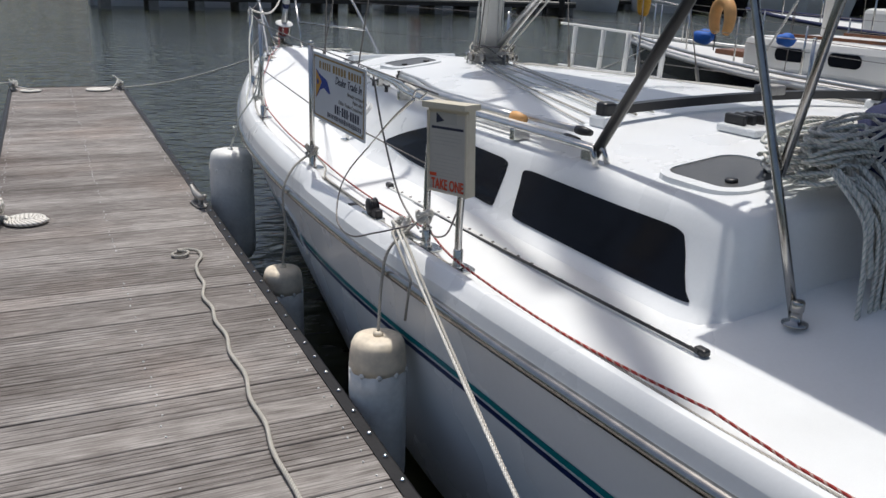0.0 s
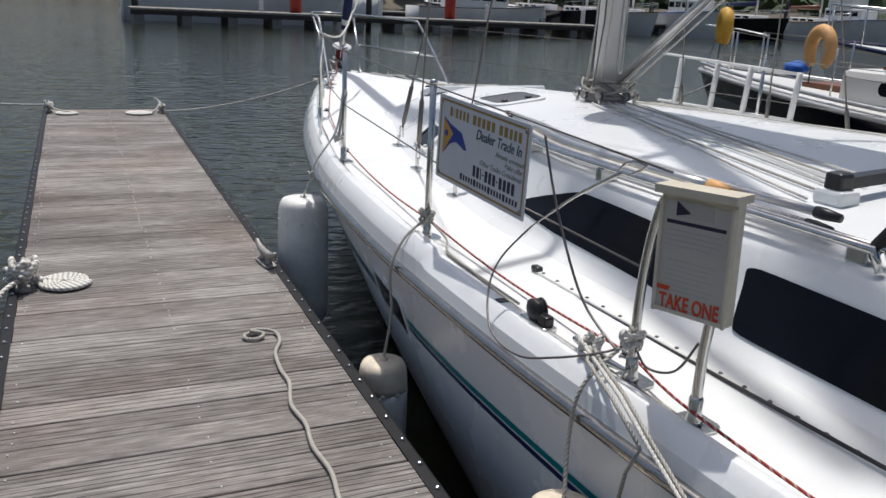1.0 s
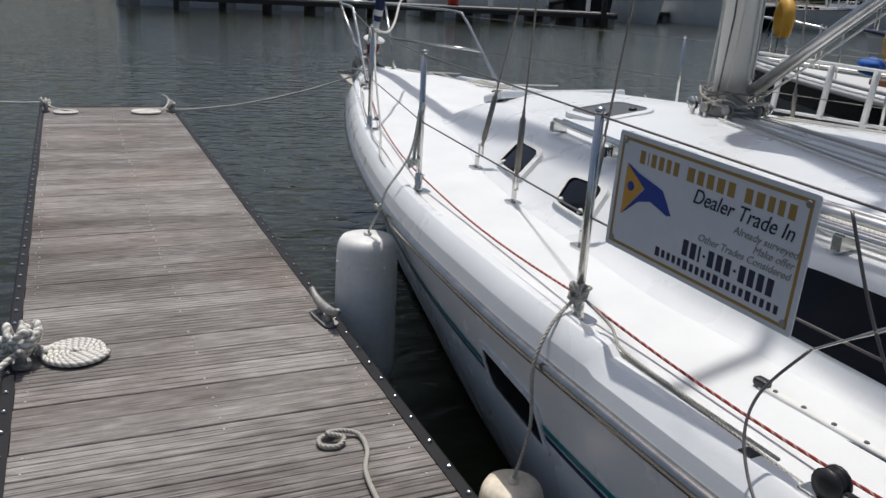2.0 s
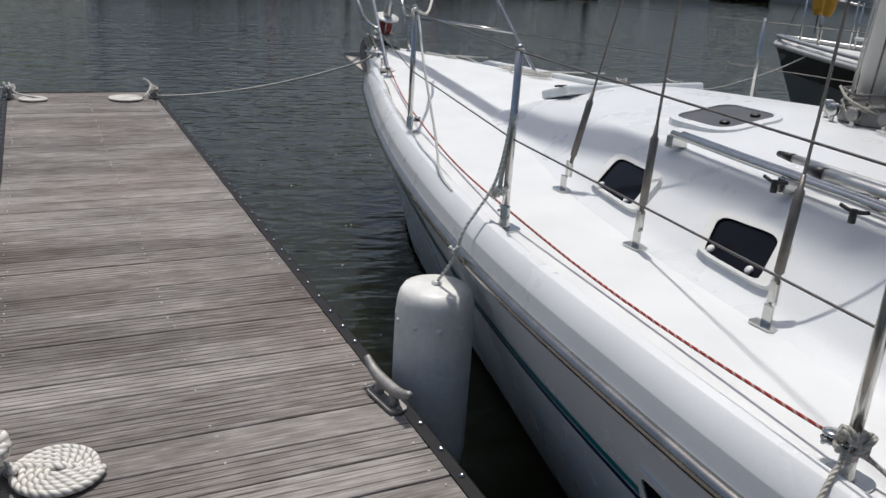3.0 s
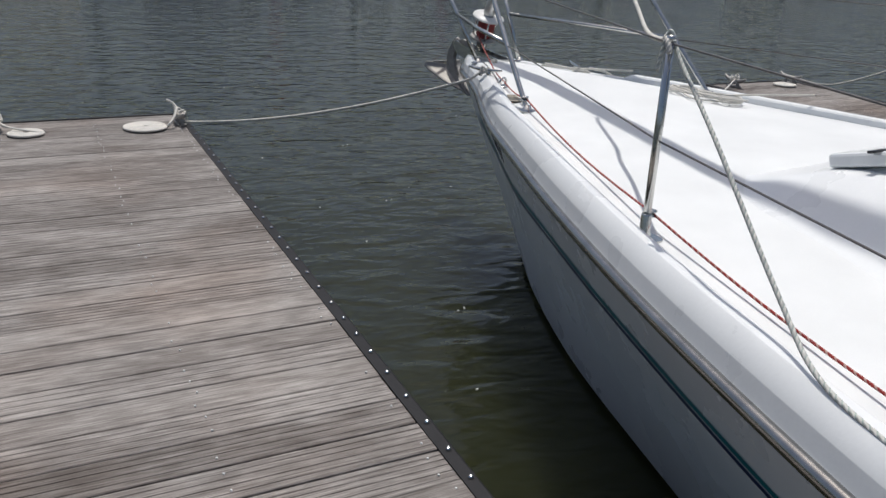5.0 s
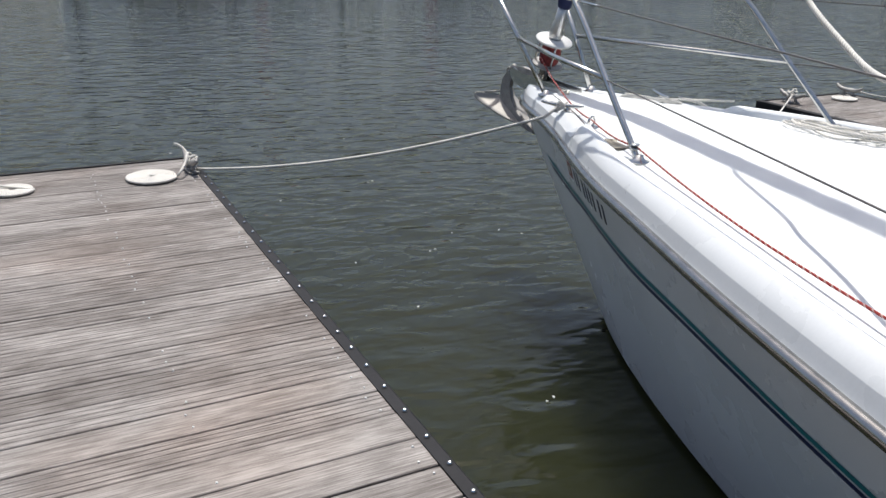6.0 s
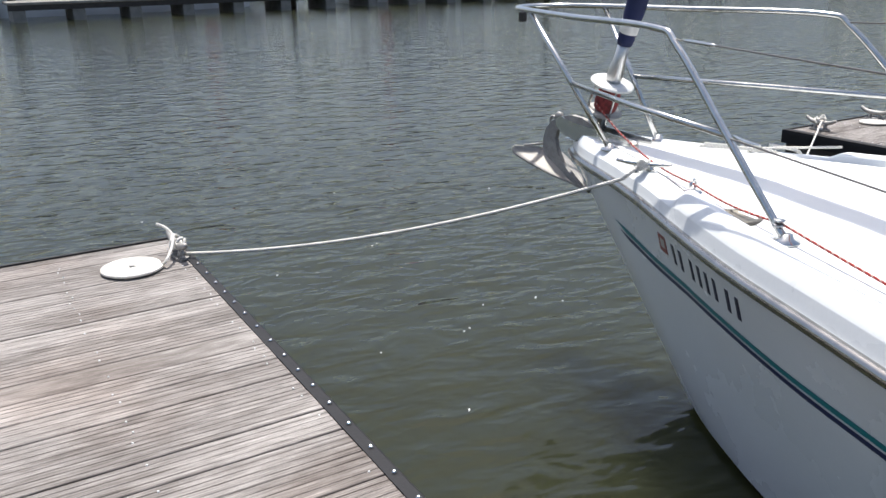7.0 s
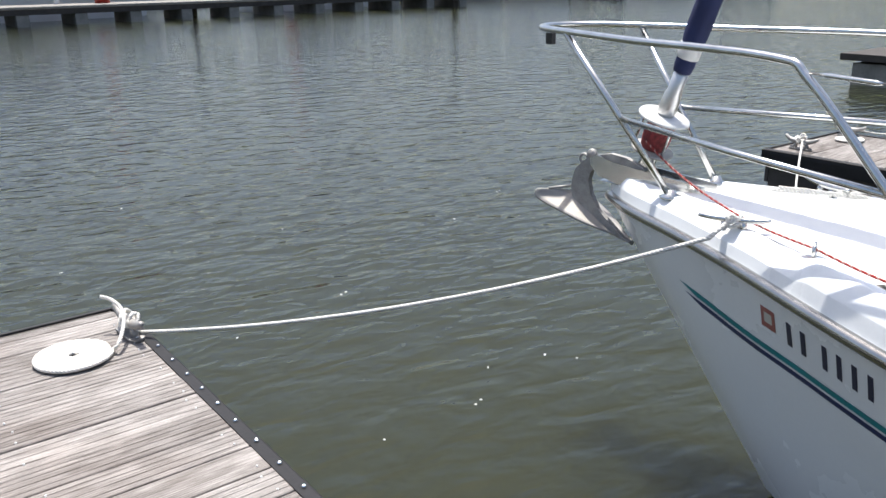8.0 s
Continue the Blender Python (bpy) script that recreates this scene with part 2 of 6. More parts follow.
# ---- shape helpers ----
def link(name, mesh, mat, parent=None, label="", smooth=False):
    ob = new(name, mesh)
    mesh.materials.append(mat)
    if smooth:
        mesh.shade_smooth()
    if parent is not None:
        ob.parent = parent
    if label:
        ob["label"] = label
    return ob


def part(name, bm, mat, parent=None, label="", smooth=False):
    me = bpy.data.meshes.new(name)
    bmesh.ops.recalc_face_normals(bm, faces=bm.faces)
    bm.to_mesh(me)
    bm.free()
    return link(name, me, mat, parent, label, smooth)


def empty(name, m=None):
    ob = new(name)
    ob.empty_display_size = 0.1
    if m is not None:
        ob.matrix_world = m
    return ob


def box(bm, c, s, rz=0.0, bevel=0.0, m=None):
    """A box with centre c and size s, its edges rounded by bevel."""
    mat4 = Matrix.Translation(c) @ Matrix.Rotation(radians(rz), 4, "Z") @ Matrix.Diagonal((*s, 1))
    if m is not None:
        mat4 = m @ mat4
    g = bmesh.ops.create_cube(bm, size=1, matrix=mat4)
    if bevel:
        es = {e for v in g["verts"] for e in v.link_edges}
        bmesh.ops.bevel(bm, geom=list(es), offset=bevel, segments=2, profile=0.5, affect="EDGES")
    return bm


def boxpart(name, c, s, mat, parent=None, label="", rz=0.0, bevel=0.004, m=None):
    return part(name, box(bmesh.new(), c, s, rz, bevel, m), mat, parent, label)


def curve(pts, per=8, closed=False):
    """A smooth way through the points."""
    p = [Vector(q) for q in pts]
    if len(p) == 2:
        return [p[0].lerp(p[1], i / per) for i in range(per + 1)]
    out = []
    k = len(p)
    for i in range(k if closed else k - 1):
        a, b, c, d = (p[(i - 1) % k], p[i], p[(i + 1) % k], p[(i + 2) % k]) if closed else (p[max(i - 1, 0)], p[i], p[i + 1], p[min(i + 2, k - 1)])
        for j in range(per):
            u = j / per
            out.append(0.5 * (2 * b + (c - a) * u + (2 * a - 5 * b + 4 * c - d) * u * u + (3 * b - a - 3 * c + d) * u ** 3))
    if not closed:
        out.append(p[-1])
    return out


def tube_data(path, r, sides=8, closed=False, caps=True):
    """Vertices, faces and uvs (turn, metres) of a tube; r is one radius or one for each point."""
    p = [Vector(q) for q in path]
    k = len(p)
    rad = r if isinstance(r, (list, tuple)) else [r] * k
    verts, faces, uvs = [], [], []
    length = 0.0
    lens = []
    up = None
    for i in range(k):
        t = (p[(i + 1) % k] - p[i - 1]) if closed else (p[min(i + 1, k - 1)] - p[max(i - 1, 0)])
        t = t.normalized() if t.length > 1e-9 else Vector((0, 0, 1))
        if up is None:
            up = Vector((0, 0, 1)) if abs(t.z) < 0.9 else Vector((1, 0, 0))
        side = t.cross(up)
        side = side.normalized() if side.length > 1e-6 else t.orthogonal().normalized()
        up = side.cross(t).normalized()
        if i:
            length += (p[i] - p[i - 1]).length
        lens.append(length)
        for j in range(sides):
            a = 2 * math.pi * j / sides
            verts.append(p[i] + rad[i] * (math.cos(a) * side + math.sin(a) * up))
    for i in range(k if closed else k - 1):
        n2 = (i + 1) % k
        for j in range(sides):
            j2 = (j + 1) % sides
            faces.append((i * sides + j, i * sides + j2, n2 * sides + j2, n2 * sides + j))
            l2 = lens[n2] if n2 else length + 0.01
            uvs += [(j / sides, lens[i]), ((j + 1) / sides, lens[i]), ((j + 1) / sides, l2), (j / sides, l2)]
    if caps and not closed:
        faces.append(tuple(range(sides - 1, -1, -1)))
        faces.append(tuple((k - 1) * sides + j for j in range(sides)))
        uvs += [(0, 0)] * sides + [(0, length)] * sides
    return verts, faces, uvs


def tube(name, path, r, mat, parent=None, label="", sides=8, closed=False):
    v, f, uv = tube_data(path, r, sides, closed)
    me = bpy.data.meshes.new(name)
    me.from_pydata(v, [], f)
    lay = me.uv_layers.new(name="UVMap")
    for i, q in enumerate(uv):
        lay.data[i].uv = q
    return link(name, me, mat, parent, label, True)


def lathe(name, prof, mat, parent=None, label="", segs=24, m=None, ribs=0, rib=0.0):
    """A turned body from (radius, height) pairs about z."""
    V, F = [], []
    for r, z in prof:
        for j in range(segs):
            a = 2 * math.pi * j / segs
            q = r * (1 - (rib if ribs and (j * ribs // segs) % 2 else 0))
            V.append(Vector((q * math.cos(a), q * math.sin(a), z)))
    for i in range(len(prof) - 1):
        for j in range(segs):
            j2 = (j + 1) % segs
            F.append((i * segs + j, i * segs + j2, (i + 1) * segs + j2, (i + 1) * segs + j))
    F.append(tuple(range(segs - 1, -1, -1)))
    F.append(tuple((len(prof) - 1) * segs + j for j in range(segs)))
    if m is not None:
        V = [m @ v for v in V]
    me = bpy.data.meshes.new(name)
    me.from_pydata(V, [], F)
    ob = link(name, me, mat, parent, label, True)
    return ob


def sheet(name, rows, mat, parent=None, label="", smooth=True, thick=0.0, flip=False, sharp=0):
    """A surface through rows of points, with a back when thick."""
    k = len(rows[0])
    V = [Vector(q) for r in rows for q in r]
    F = []
    for i in range(len(rows) - 1):
        for j in range(k - 1):
            f = (i * k + j, i * k + j + 1, (i + 1) * k + j + 1, (i + 1) * k + j)
            F.append(f[::-1] if flip else f)
    me = bpy.data.meshes.new(name)
    me.from_pydata(V, [], F)
    ob = link(name, me, mat, parent, label, smooth)
    if sharp:
        me.set_sharp_from_angle(angle=radians(sharp))
    if thick:
        s = ob.modifiers.new("thickness", "SOLIDIFY")
        s.thickness, s.offset = thick, -1
    return ob


def slab(bm, outline, thickness, m):
    """A flat plate: outline in x, y, extruded down by thickness, placed by m."""
    top = [bm.verts.new(m @ Vector((x, y, 0))) for x, y in outline]
    low = [bm.verts.new(m @ Vector((x, y, -thickness))) for x, y in outline]
    bm.faces.new(top)
    bm.faces.new(low[::-1])
    k = len(outline)
    for i in range(k):
        bm.faces.new((top[i], low[i], low[(i + 1) % k], top[(i + 1) % k]))
    return bm


def rounded(w, h, r, seg=5):
    """Outline of a rounded rectangle about 0, 0."""
    out = []
    for cx, cy, a0 in ((w / 2 - r, h / 2 - r, 0), (-w / 2 + r, h / 2 - r, 90), (-w / 2 + r, -h / 2 + r, 180), (w / 2 - r, -h / 2 + r, 270)):
        for i in range(seg + 1):
            a = radians(a0 + 90 * i / seg)
            out.append((cx + r * math.cos(a), cy + r * math.sin(a)))
    return out


def table(pairs):
    """A smooth function through (x, value) pairs."""
    xs, ys = [p[0] for p in pairs], [p[1] for p in pairs]
    if xs[0] > xs[-1]:
        xs, ys = xs[::-1], ys[::-1]
    sl = [(ys[i + 1] - ys[i]) / (xs[i + 1] - xs[i]) for i in range(len(xs) - 1)]
    tg = [sl[0]] + [0 if a * b <= 0 else 2 * a * b / (a + b) for a, b in zip(sl, sl[1:])] + [sl[-1]]

    def f(x):
        if x <= xs[0]:
            return ys[0]
        if x >= xs[-1]:
            return ys[-1]
        i = max(j for j in range(len(xs) - 1) if xs[j] <= x)
        d = xs[i + 1] - xs[i]
        u = (x - xs[i]) / d
        return (ys[i] * (1 + 2 * u) * (1 - u) ** 2 + tg[i] * d * u * (1 - u) ** 2 + ys[i + 1] * u * u * (3 - 2 * u) + tg[i + 1] * d * u * u * (u - 1))
    return f


def writing(text, size, m, mat, parent, name="lettering", bold=0.0, shear=0.0, width=None):
    """Raised words with the built-in font, placed by m, centred."""
    cu = bpy.data.curves.new(name, "FONT")
    cu.body, cu.size, cu.align_x, cu.align_y, cu.extrude, cu.offset, cu.shear = text, size, "CENTER", "CENTER", 0.0006, bold, shear
    tmp = new("tmp", cu)
    bpy.context.view_layer.update()
    me = bpy.data.meshes.new_from_object(tmp)
    bpy.data.objects.remove(tmp)
    if width:
        w = max(v.co.x for v in me.vertices) - min(v.co.x for v in me.vertices)
        me.transform(Matrix.Diagonal((width / w, 1, 1, 1)))
    me.transform(m)
    me.materials.clear()
    return link(name, me, mat, parent)


# ---- water, the one sheet of ground ----
WATER_Z = -0.55
bm = bmesh.new()
bmesh.ops.create_grid(bm, x_segments=8, y_segments=8, size=1500)
bmesh.ops.translate(bm, verts=bm.verts, vec=(0, 0, WATER_Z))
water = tagged(part("water", bm, WATER), "murky green harbour water with small wind ripples", "water", kind="structure")

flakes = ((1.99, 20.53), (1.13, 14.45), (2.26, 11.08), (3.03, 11.13), (2.92, 11.27), (4.18, 13.7), (2.88, 14.39), (2.5, 12.79), (1.66, 12.58), (4.51, 21.67), (2.02, 15.93), (5.07, 14.16), (1.8, 10.3), (2.57, 11.35), (1.72, 11.09), (0.88, 19.9), (1.23, 16.99), (1.6, 8.3), (1.45, 7.2), (1.9, 9.1))
rnd = random.Random(15)
bm = bmesh.new()
for x, y in flakes:
    for q in range(rnd.choice((1, 1, 2))):
        bmesh.ops.create_icosphere(bm, subdivisions=1, radius=1.0, matrix=pose(x + 0.05 * q, y + 0.02 * q, WATER_Z + 0.001, 0, 0, rnd.uniform(0, 180)) @ Matrix.Diagonal((rnd.uniform(0.006, 0.016), rnd.uniform(0.004, 0.008), 0.004, 1)))
tagged(part("floating_flecks", bm, FARWHITE), "small white flecks on the surface of the water", "foam", kind="stuff")

# ---- the sailing yacht ----
BOAT = Matrix.Translation((2.69, 10.45, 0)) @ Matrix.Rotation(radians(3.9), 4, "Z")
yacht = tagged(empty("sailboat", BOAT), "white sailing yacht moored beside a wooden dock", "sailboat")
STERN = -12.3
half = table([(0.17, 0.03), (0.0, 0.14), (-0.34, 0.28), (-0.73, 0.46), (-0.86, 0.53), (-1.39, 0.79), (-1.75, 0.93), (-2.5, 1.215), (-3.47, 1.535), (-4.38, 1.775), (-4.92, 1.885), (-5.43, 1.96), (-6.18, 2.04), (-7.4, 2.095), (-8.1, 2.09), (-8.7, 2.075), (-9.2, 2.058), (-11, 1.97), (-12.3, 1.80)])
ledge = table([(-6.9, 1.0), (-8.2, 0.80), (-9.2, 0.62), (-12.3, 0.62)])      # the bulwark narrows aft
sink = table([(-6.4, 0.0), (-7.4, 0.016), (-8.3, 0.034), (-12.3, 0.034)])   # side deck drops aft
railz = table([(0.17, 0.56), (-0.7, 0.54), (-1.7, 0.512), (-3.4, 0.472), (-5.0, 0.452), (-8.0, 0.45), (-12.3, 0.48)])
wlhalf = table([(0, 0.02), (0.2, 0.15), (0.4, 0.26), (0.6, 0.36), (1, 0.53), (1.5, 0.71), (2.3, 0.93), (3.2, 1.16), (4.2, 1.42), (5.2, 1.63), (6.2, 1.82), (7, 1.90), (9, 1.96), (11, 1.86), (12, 1.76)])
bulw = table([(0.17, 0.098), (-0.92, 0.098), (-0.99, 0.128), (-6.40, 0.128), (-6.45, 0.102), (-12.3, 0.102)])


def stem(z):
    return 0.17 - (0.55 - z) * 0.80 if z > -0.55 else -0.71 + (z + 0.55) * 1.8


def hullx(y, z):
    """Half breadth of the topsides at station y and height z."""
    d = max(0.0, stem(z) - y)
    zr = railz(y)
    f = max(-0.4, min(1.0, (z + 0.55) / (zr + 0.55)))
    lo, hi = wlhalf(d), half(0.17 - d)
    if f < 0:
        return max(0.01, lo * (1 + 0.6 * f))
    return lo + (hi - lo) * f ** 0.85


def hull_rows(z0, z1, k, side):
    rows = []
    for i in range(k + 1):
        row = []
        for j in range(73):
            yr = 0.17 + (STERN - 0.17) * (j / 72) ** 1.6
            zt = railz(yr)
            zz = z0 + (min(z1, zt) - z0) * i / k if z1 < 9 else z0 + (zt - z0) * i / k
            a = stem(zz)
            y = a + (STERN - a) * (j / 72) ** 1.6
            row.append((side * hullx(y, zz), y, zz))
        rows.append(row)
    return rows


for side in (-1, 1):
    sheet("hull_side", hull_rows(-0.52, 10, 18, side), HULLWHITE, yacht, "glossy white topsides")
    sheet("bottom", hull_rows(-1.0, -0.52, 5, side), ANTIFOUL, yacht, "dark antifouling paint")
tr = [[(x * 1.83, STERN, z) for x in (-1, -0.5, 0, 0.5, 1)] for z in (-1.0, 0.0, 0.56)]
sheet("transom", tr, GEL, yacht, thick=0.03)


def rail_path(off, dz, y0=0.17, y1=STERN, k=80, side=-1):
    out = []
    for i in range(k + 1):
        y = y0 + (y1 - y0) * (i / k) ** 1.4
        out.append((side * max(0.0, half(y) + off), y, railz(y) + dz))
    return out


for side in (-1, 1):
    tube("rub_rail", rail_path(0.006, 0.002, side=side), 0.0225, RAILSTEEL, yacht, "polished stainless rub rail", 12)
    # bulwark: sloped face, rounded top, inner drop to the side deck
    prof = ((0.0, 0.0), (0.006, 0.25), (0.012, 0.50), (0.013, 0.53), (0.034, 0.76), (0.054, 0.96), (0.060, 0.99), (0.075, 1.0), (0.092, 1.0), (0.102, 0.97), (0.110, 0.90), (0.118, None), (0.124, None))
    ys = [0.17 + (STERN - 0.17) * (i / 420) ** 1.4 for i in range(421)]
    sheet("bulwark", [[(side * max(0.0, half(y) - o * ledge(y) * min(1, half(y) / 0.2)), y, railz(y) + 0.012 + (bulw(y) * h if h is not None else 0.080 - sink(y))) for y in ys] for o, h in prof], GEL, yacht, "moulded white bulwark", sharp=21)


def deckz(x, y):
    h = max(0.05, half(y) - 0.12 * ledge(y))
    return railz(y) + 0.012 + 0.0875 - sink(y) + 0.06 * (1 - min(1, (x / h) ** 2)) * min(1, h / 0.5)


ys = [0.14 + (STERN - 0.14) * (i / 90) ** 1.3 for i in range(91)]
sheet("deck", [[((half(y) - min(0.121 * ledge(y), half(y))) * u, y, deckz((half(y) - 0.121 * ledge(y)) * u, y)) for y in ys] for u in [k / 16 for k in range(-16, 17)]], DECKPAINT, yacht, "white non-skid deck")

# coachroof
CAB0, CAB1 = -2.80, -8.86
cabb = table([(-2.80, 0.50), (-3.0, 0.70), (-3.43, 0.80), (-3.87, 0.95), (-4.33, 1.12), (-4.74, 1.23), (-5.16, 1.33), (-5.56, 1.40), (-6.27, 1.505), (-7.2, 1.51), (-8.56, 1.51), (-8.61, 1.485), (-8.65, 1.41), (-8.68, 1.29), (-8.72, 1.13), (-8.78, 0.95), (-8.86, 0.75)])
cabr = table([(-2.80, 0.50), (-3.0, 0.70), (-3.43, 0.80), (-3.87, 0.95), (-4.33, 1.12), (-4.74, 1.23), (-5.16, 1.33), (-5.56, 1.40), (-6.27, 1.53), (-7.2, 1.545), (-8.84, 1.545)])      # line of the hand rail
cabh = table([(-2.80, 0.0), (-2.92, 0.045), (-3.25, 0.155), (-3.9, 0.215), (-4.5, 0.25), (-5.2, 0.272), (-6.5, 0.295), (-8.3, 0.34), (-8.8, 0.36)])
CABSEC = ((0.075, -0.02), (0.045, 0.035), (0.02, 0.10), (0.0, 0.22), (-0.045, 0.55), (-0.075, 0.80), (-0.10, 0.93), (-0.14, 0.985), (-0.20, 1.0))


flare = table([(-2.80, 0.05), (-3.2, 0.16), (-4.5, 0.16), (-5.6, 0.14), (-6.0, 0.07), (-6.5, 0.0), (-8.81, 0.0)])


def cabpt(y, k):
    """A point of the coachroof's port section at height step k (0 to 8)."""
    b, h = cabb(y), cabh(y)
    i = min(int(k), len(CABSEC) - 2)
    u = k - i
    o = CABSEC[i][0] * (1 - u) + CABSEC[i + 1][0] * u
    v = CABSEC[i][1] * (1 - u) + CABSEC[i + 1][1] * u
    f = min(1.0, h / 0.25)
    x = b + o * (0.25 + 0.75 * f) - flare(y) * max(0.0, v)
    return Vector((-x, y, deckz(b, y) + v * h))


def roofz(x, y):
    e = cabpt(y, 8)
    return e.z + 0.085 * (1 - min(1, (x / e.x) ** 2)) * min(1, cabh(y) / 0.2)


ys = [CAB0 + (CAB1 - CAB0) * i / 110 for i in range(111)]
cols = []
for k in [i / 2 for i in range(17)]:
    cols.append([cabpt(y, k) for y in ys])
for u in [1 - j / 12 for j in range(1, 25)]:
    cols.append([Vector((cabpt(y, 8).x * u, y, roofz(cabpt(y, 8).x * u, y))) for y in ys])
for k in [8 - i / 2 for i in range(1, 17)]:
    cols.append([Vector((-cabpt(y, k).x, y, cabpt(y, k).z)) for y in ys])
sheet("coachroof", cols, GEL, yacht, "white moulded coachroof", flip=True)


def side_plate(name, outline, mat, parent, off, label="", thick=0.006, ring=None):
    """A plate lying on the port cabin side; outline in (y, step)."""
    bm = bmesh.new()
    vs = []
    for y, k in outline:
        p = cabpt(y, k)
        nrm = (cabpt(y, k + 0.3) - cabpt(y, k - 0.3)).cross(cabpt(y + 0.05, k) - cabpt(y - 0.05, k)).normalized()
        if nrm.x > 0:
            nrm = -nrm
        vs.append((p, nrm))
    a = [bm.verts.new(p + n * off) for p, n in vs]
    b = [bm.verts.new(p + n * (off - thick)) for p, n in vs]
    c = Vector((0, 0, 0))
    cn = Vector((0, 0, 0))
    for p, n in vs:
        c += p / len(vs)
        cn += n / len(vs)
    if ring is None:
        ym = sum(q[0] for q in outline) / len(outline)
        km = sum(q[1] for q in outline) / len(outline)
        inner = []
        for fr in (0.66, 0.33):
            row = []
            for (y, k), (_, n) in zip(outline, vs):
                row.append(bm.verts.new(cabpt(ym + (y - ym) * fr, km + (k - km) * fr) + n * off))
            inner.append(row)
        ce = bm.verts.new(cabpt(ym, km) + cn.normalized() * off)
        k = len(vs)
        prev = a
        for row in inner:
            for i in range(k):
                bm.faces.new((prev[i], prev[(i + 1) % k], row[(i + 1) % k], row[i]))
            prev = row
        for i in range(k):
            bm.faces.new((prev[i], prev[(i + 1) % k], ce))
            bm.faces.new((a[i], b[i], b[(i + 1) % k], a[(i + 1) % k]))
    else:
        ym = sum(q[0] for q in outline) / len(outline)
        km = sum(q[1] for q in outline) / len(outline)
        ia, k = [], len(vs)
        for (y, kk), (_, n) in zip(outline, vs):
            ia.append(bm.verts.new(cabpt(ym + (y - ym) * ring, km + (kk - km) * ring) + n * off))
        for i in range(k):
            bm.faces.new((a[i], a[(i + 1) % k], ia[(i + 1) % k], ia[i]))
            bm.faces.new((a[i], b[i], b[(i + 1) % k], a[(i + 1) % k]))
    return part(name, bm, mat, parent, label, smooth=False)


def quad_outline(c, r=0.15, seg=5):
    """Four (y, step) corners joined with rounded turns."""
    out = []
    k = len(c)
    for i in range(k):
        p, q, s = Vector(c[i - 1]), Vector(c[i]), Vector(c[(i + 1) % k])
        a, b = q.lerp(p, r), q.lerp(s, r)
        for j in range(seg + 1):
            u = j / seg
            out.append(tuple((1 - u) ** 2 * a + 2 * u * (1 - u) * q + u * u * b))
        nx = Vector(c[(i + 1) % k]).lerp(q, r)
        for j in range(1, 4):
            out.append(tuple(b.lerp(nx, j / 4)))
    return out


side_plate("cabin_window", quad_outline([(-6.13, 3.3), (-6.58, 5.1), (-7.33, 4.8), (-7.34, 2.3), (-6.9, 2.7)], 0.10), ACRYLIC, yacht, 0.004, "long smoked acrylic cabin window")
side_plate("cabin_window", quad_outline([(-7.445, 4.7), (-8.37, 4.6), (-8.52, 2.1), (-7.50, 2.2)], 0.10), ACRYLIC, yacht, 0.004, "long smoked acrylic cabin window")


def portlight(corners):
    """Moulded white frame, smoked pane and two knobs on the cabin side."""
    w = quad_outline(corners, 0.24)
    ym, km = sum(q[0] for q in w) / len(w), sum(q[1] for q in w) / len(w)
    pf = side_plate("portlight_frame", w, FRAMEWHITE, yacht, 0.022, "white moulded portlight frame", 0.05, ring=0.76)
    side_plate("portlight_pane", [(ym + (y - ym) * 0.80, km + (k - km) * 0.80) for y, k in w], ACRYLIC, pf, 0.014, "smoked acrylic pane")
    nrm = (cabpt(ym, km + 0.3) - cabpt(ym, km - 0.3)).cross(cabpt(ym + 0.05, km) - cabpt(ym - 0.05, km)).normalized()
    nrm = -nrm if nrm.x > 0 else nrm
    for u in (-0.55, 0.55):
        p = cabpt(ym + u * (corners[0][0] - corners[3][0]) / 2, km + (corners[0][1] - corners[1][1]) * 0.24)
        lathe("knob", [(0.013, 0.0), (0.014, 0.008), (0.009, 0.013)], FRAMEWHITE, pf, "small white knob", 12, Matrix.Translation(p + nrm * 0.013) @ nrm.to_track_quat("Z", "X").to_matrix().to_4x4())


FRAMEWHITE = material("white_plastic_frame", (0.80, 0.80, 0.77), 0.4, 0, 0.05, 12)
portlight([(-4.40, 2.45), (-4.37, 4.4), (-4.76, 4.45), (-4.79, 2.5)])
portlight([(-5.19, 2.6), (-5.11, 4.15), (-5.47, 4.45), (-5.53, 2.6)])

# ---- yacht: rails and rigging ----
def lpt(x, y, dz=0.0):
    return Vector((x, y, deckz(x, y) + dz))


STANCHIONS = ((-1.30, -3.08, 0.635), (-1.675, -4.58, 0.65), (-1.90, -6.165, 0.64))


def stanchion(x, y, h, parent=None, lean=0.0):
    b = lpt(x, y)
    st = empty("stanchion")
    st.parent = yacht
    tube("post", [b + Vector((0, 0, 0.0)), b + Vector((lean * 0.5, 0, h * 0.5)), b + Vector((lean, 0, h))], 0.0135, STEEL, st, sides=12)
    lathe("cap", [(0.0145, h - 0.004), (0.016, h + 0.004), (0.014, h + 0.012), (0.004, h + 0.016)], STEEL, st, segs=12, m=Matrix.Translation(b + Vector((lean, 0, 0))))
    lathe("socket", [(0.024, 0.0), (0.022, 0.02), (0.018, 0.03), (0.0175, 0.085), (0.015, 0.09)], STEEL, st, segs=14, m=Matrix.Translation(b))
    bm = bmesh.new()
    slab(bm, rounded(0.085, 0.10, 0.03), 0.007, Matrix.Translation(b + Vector((0.012, 0, 0.008))))
    part("base_plate", bm, STEEL, st)
    return b


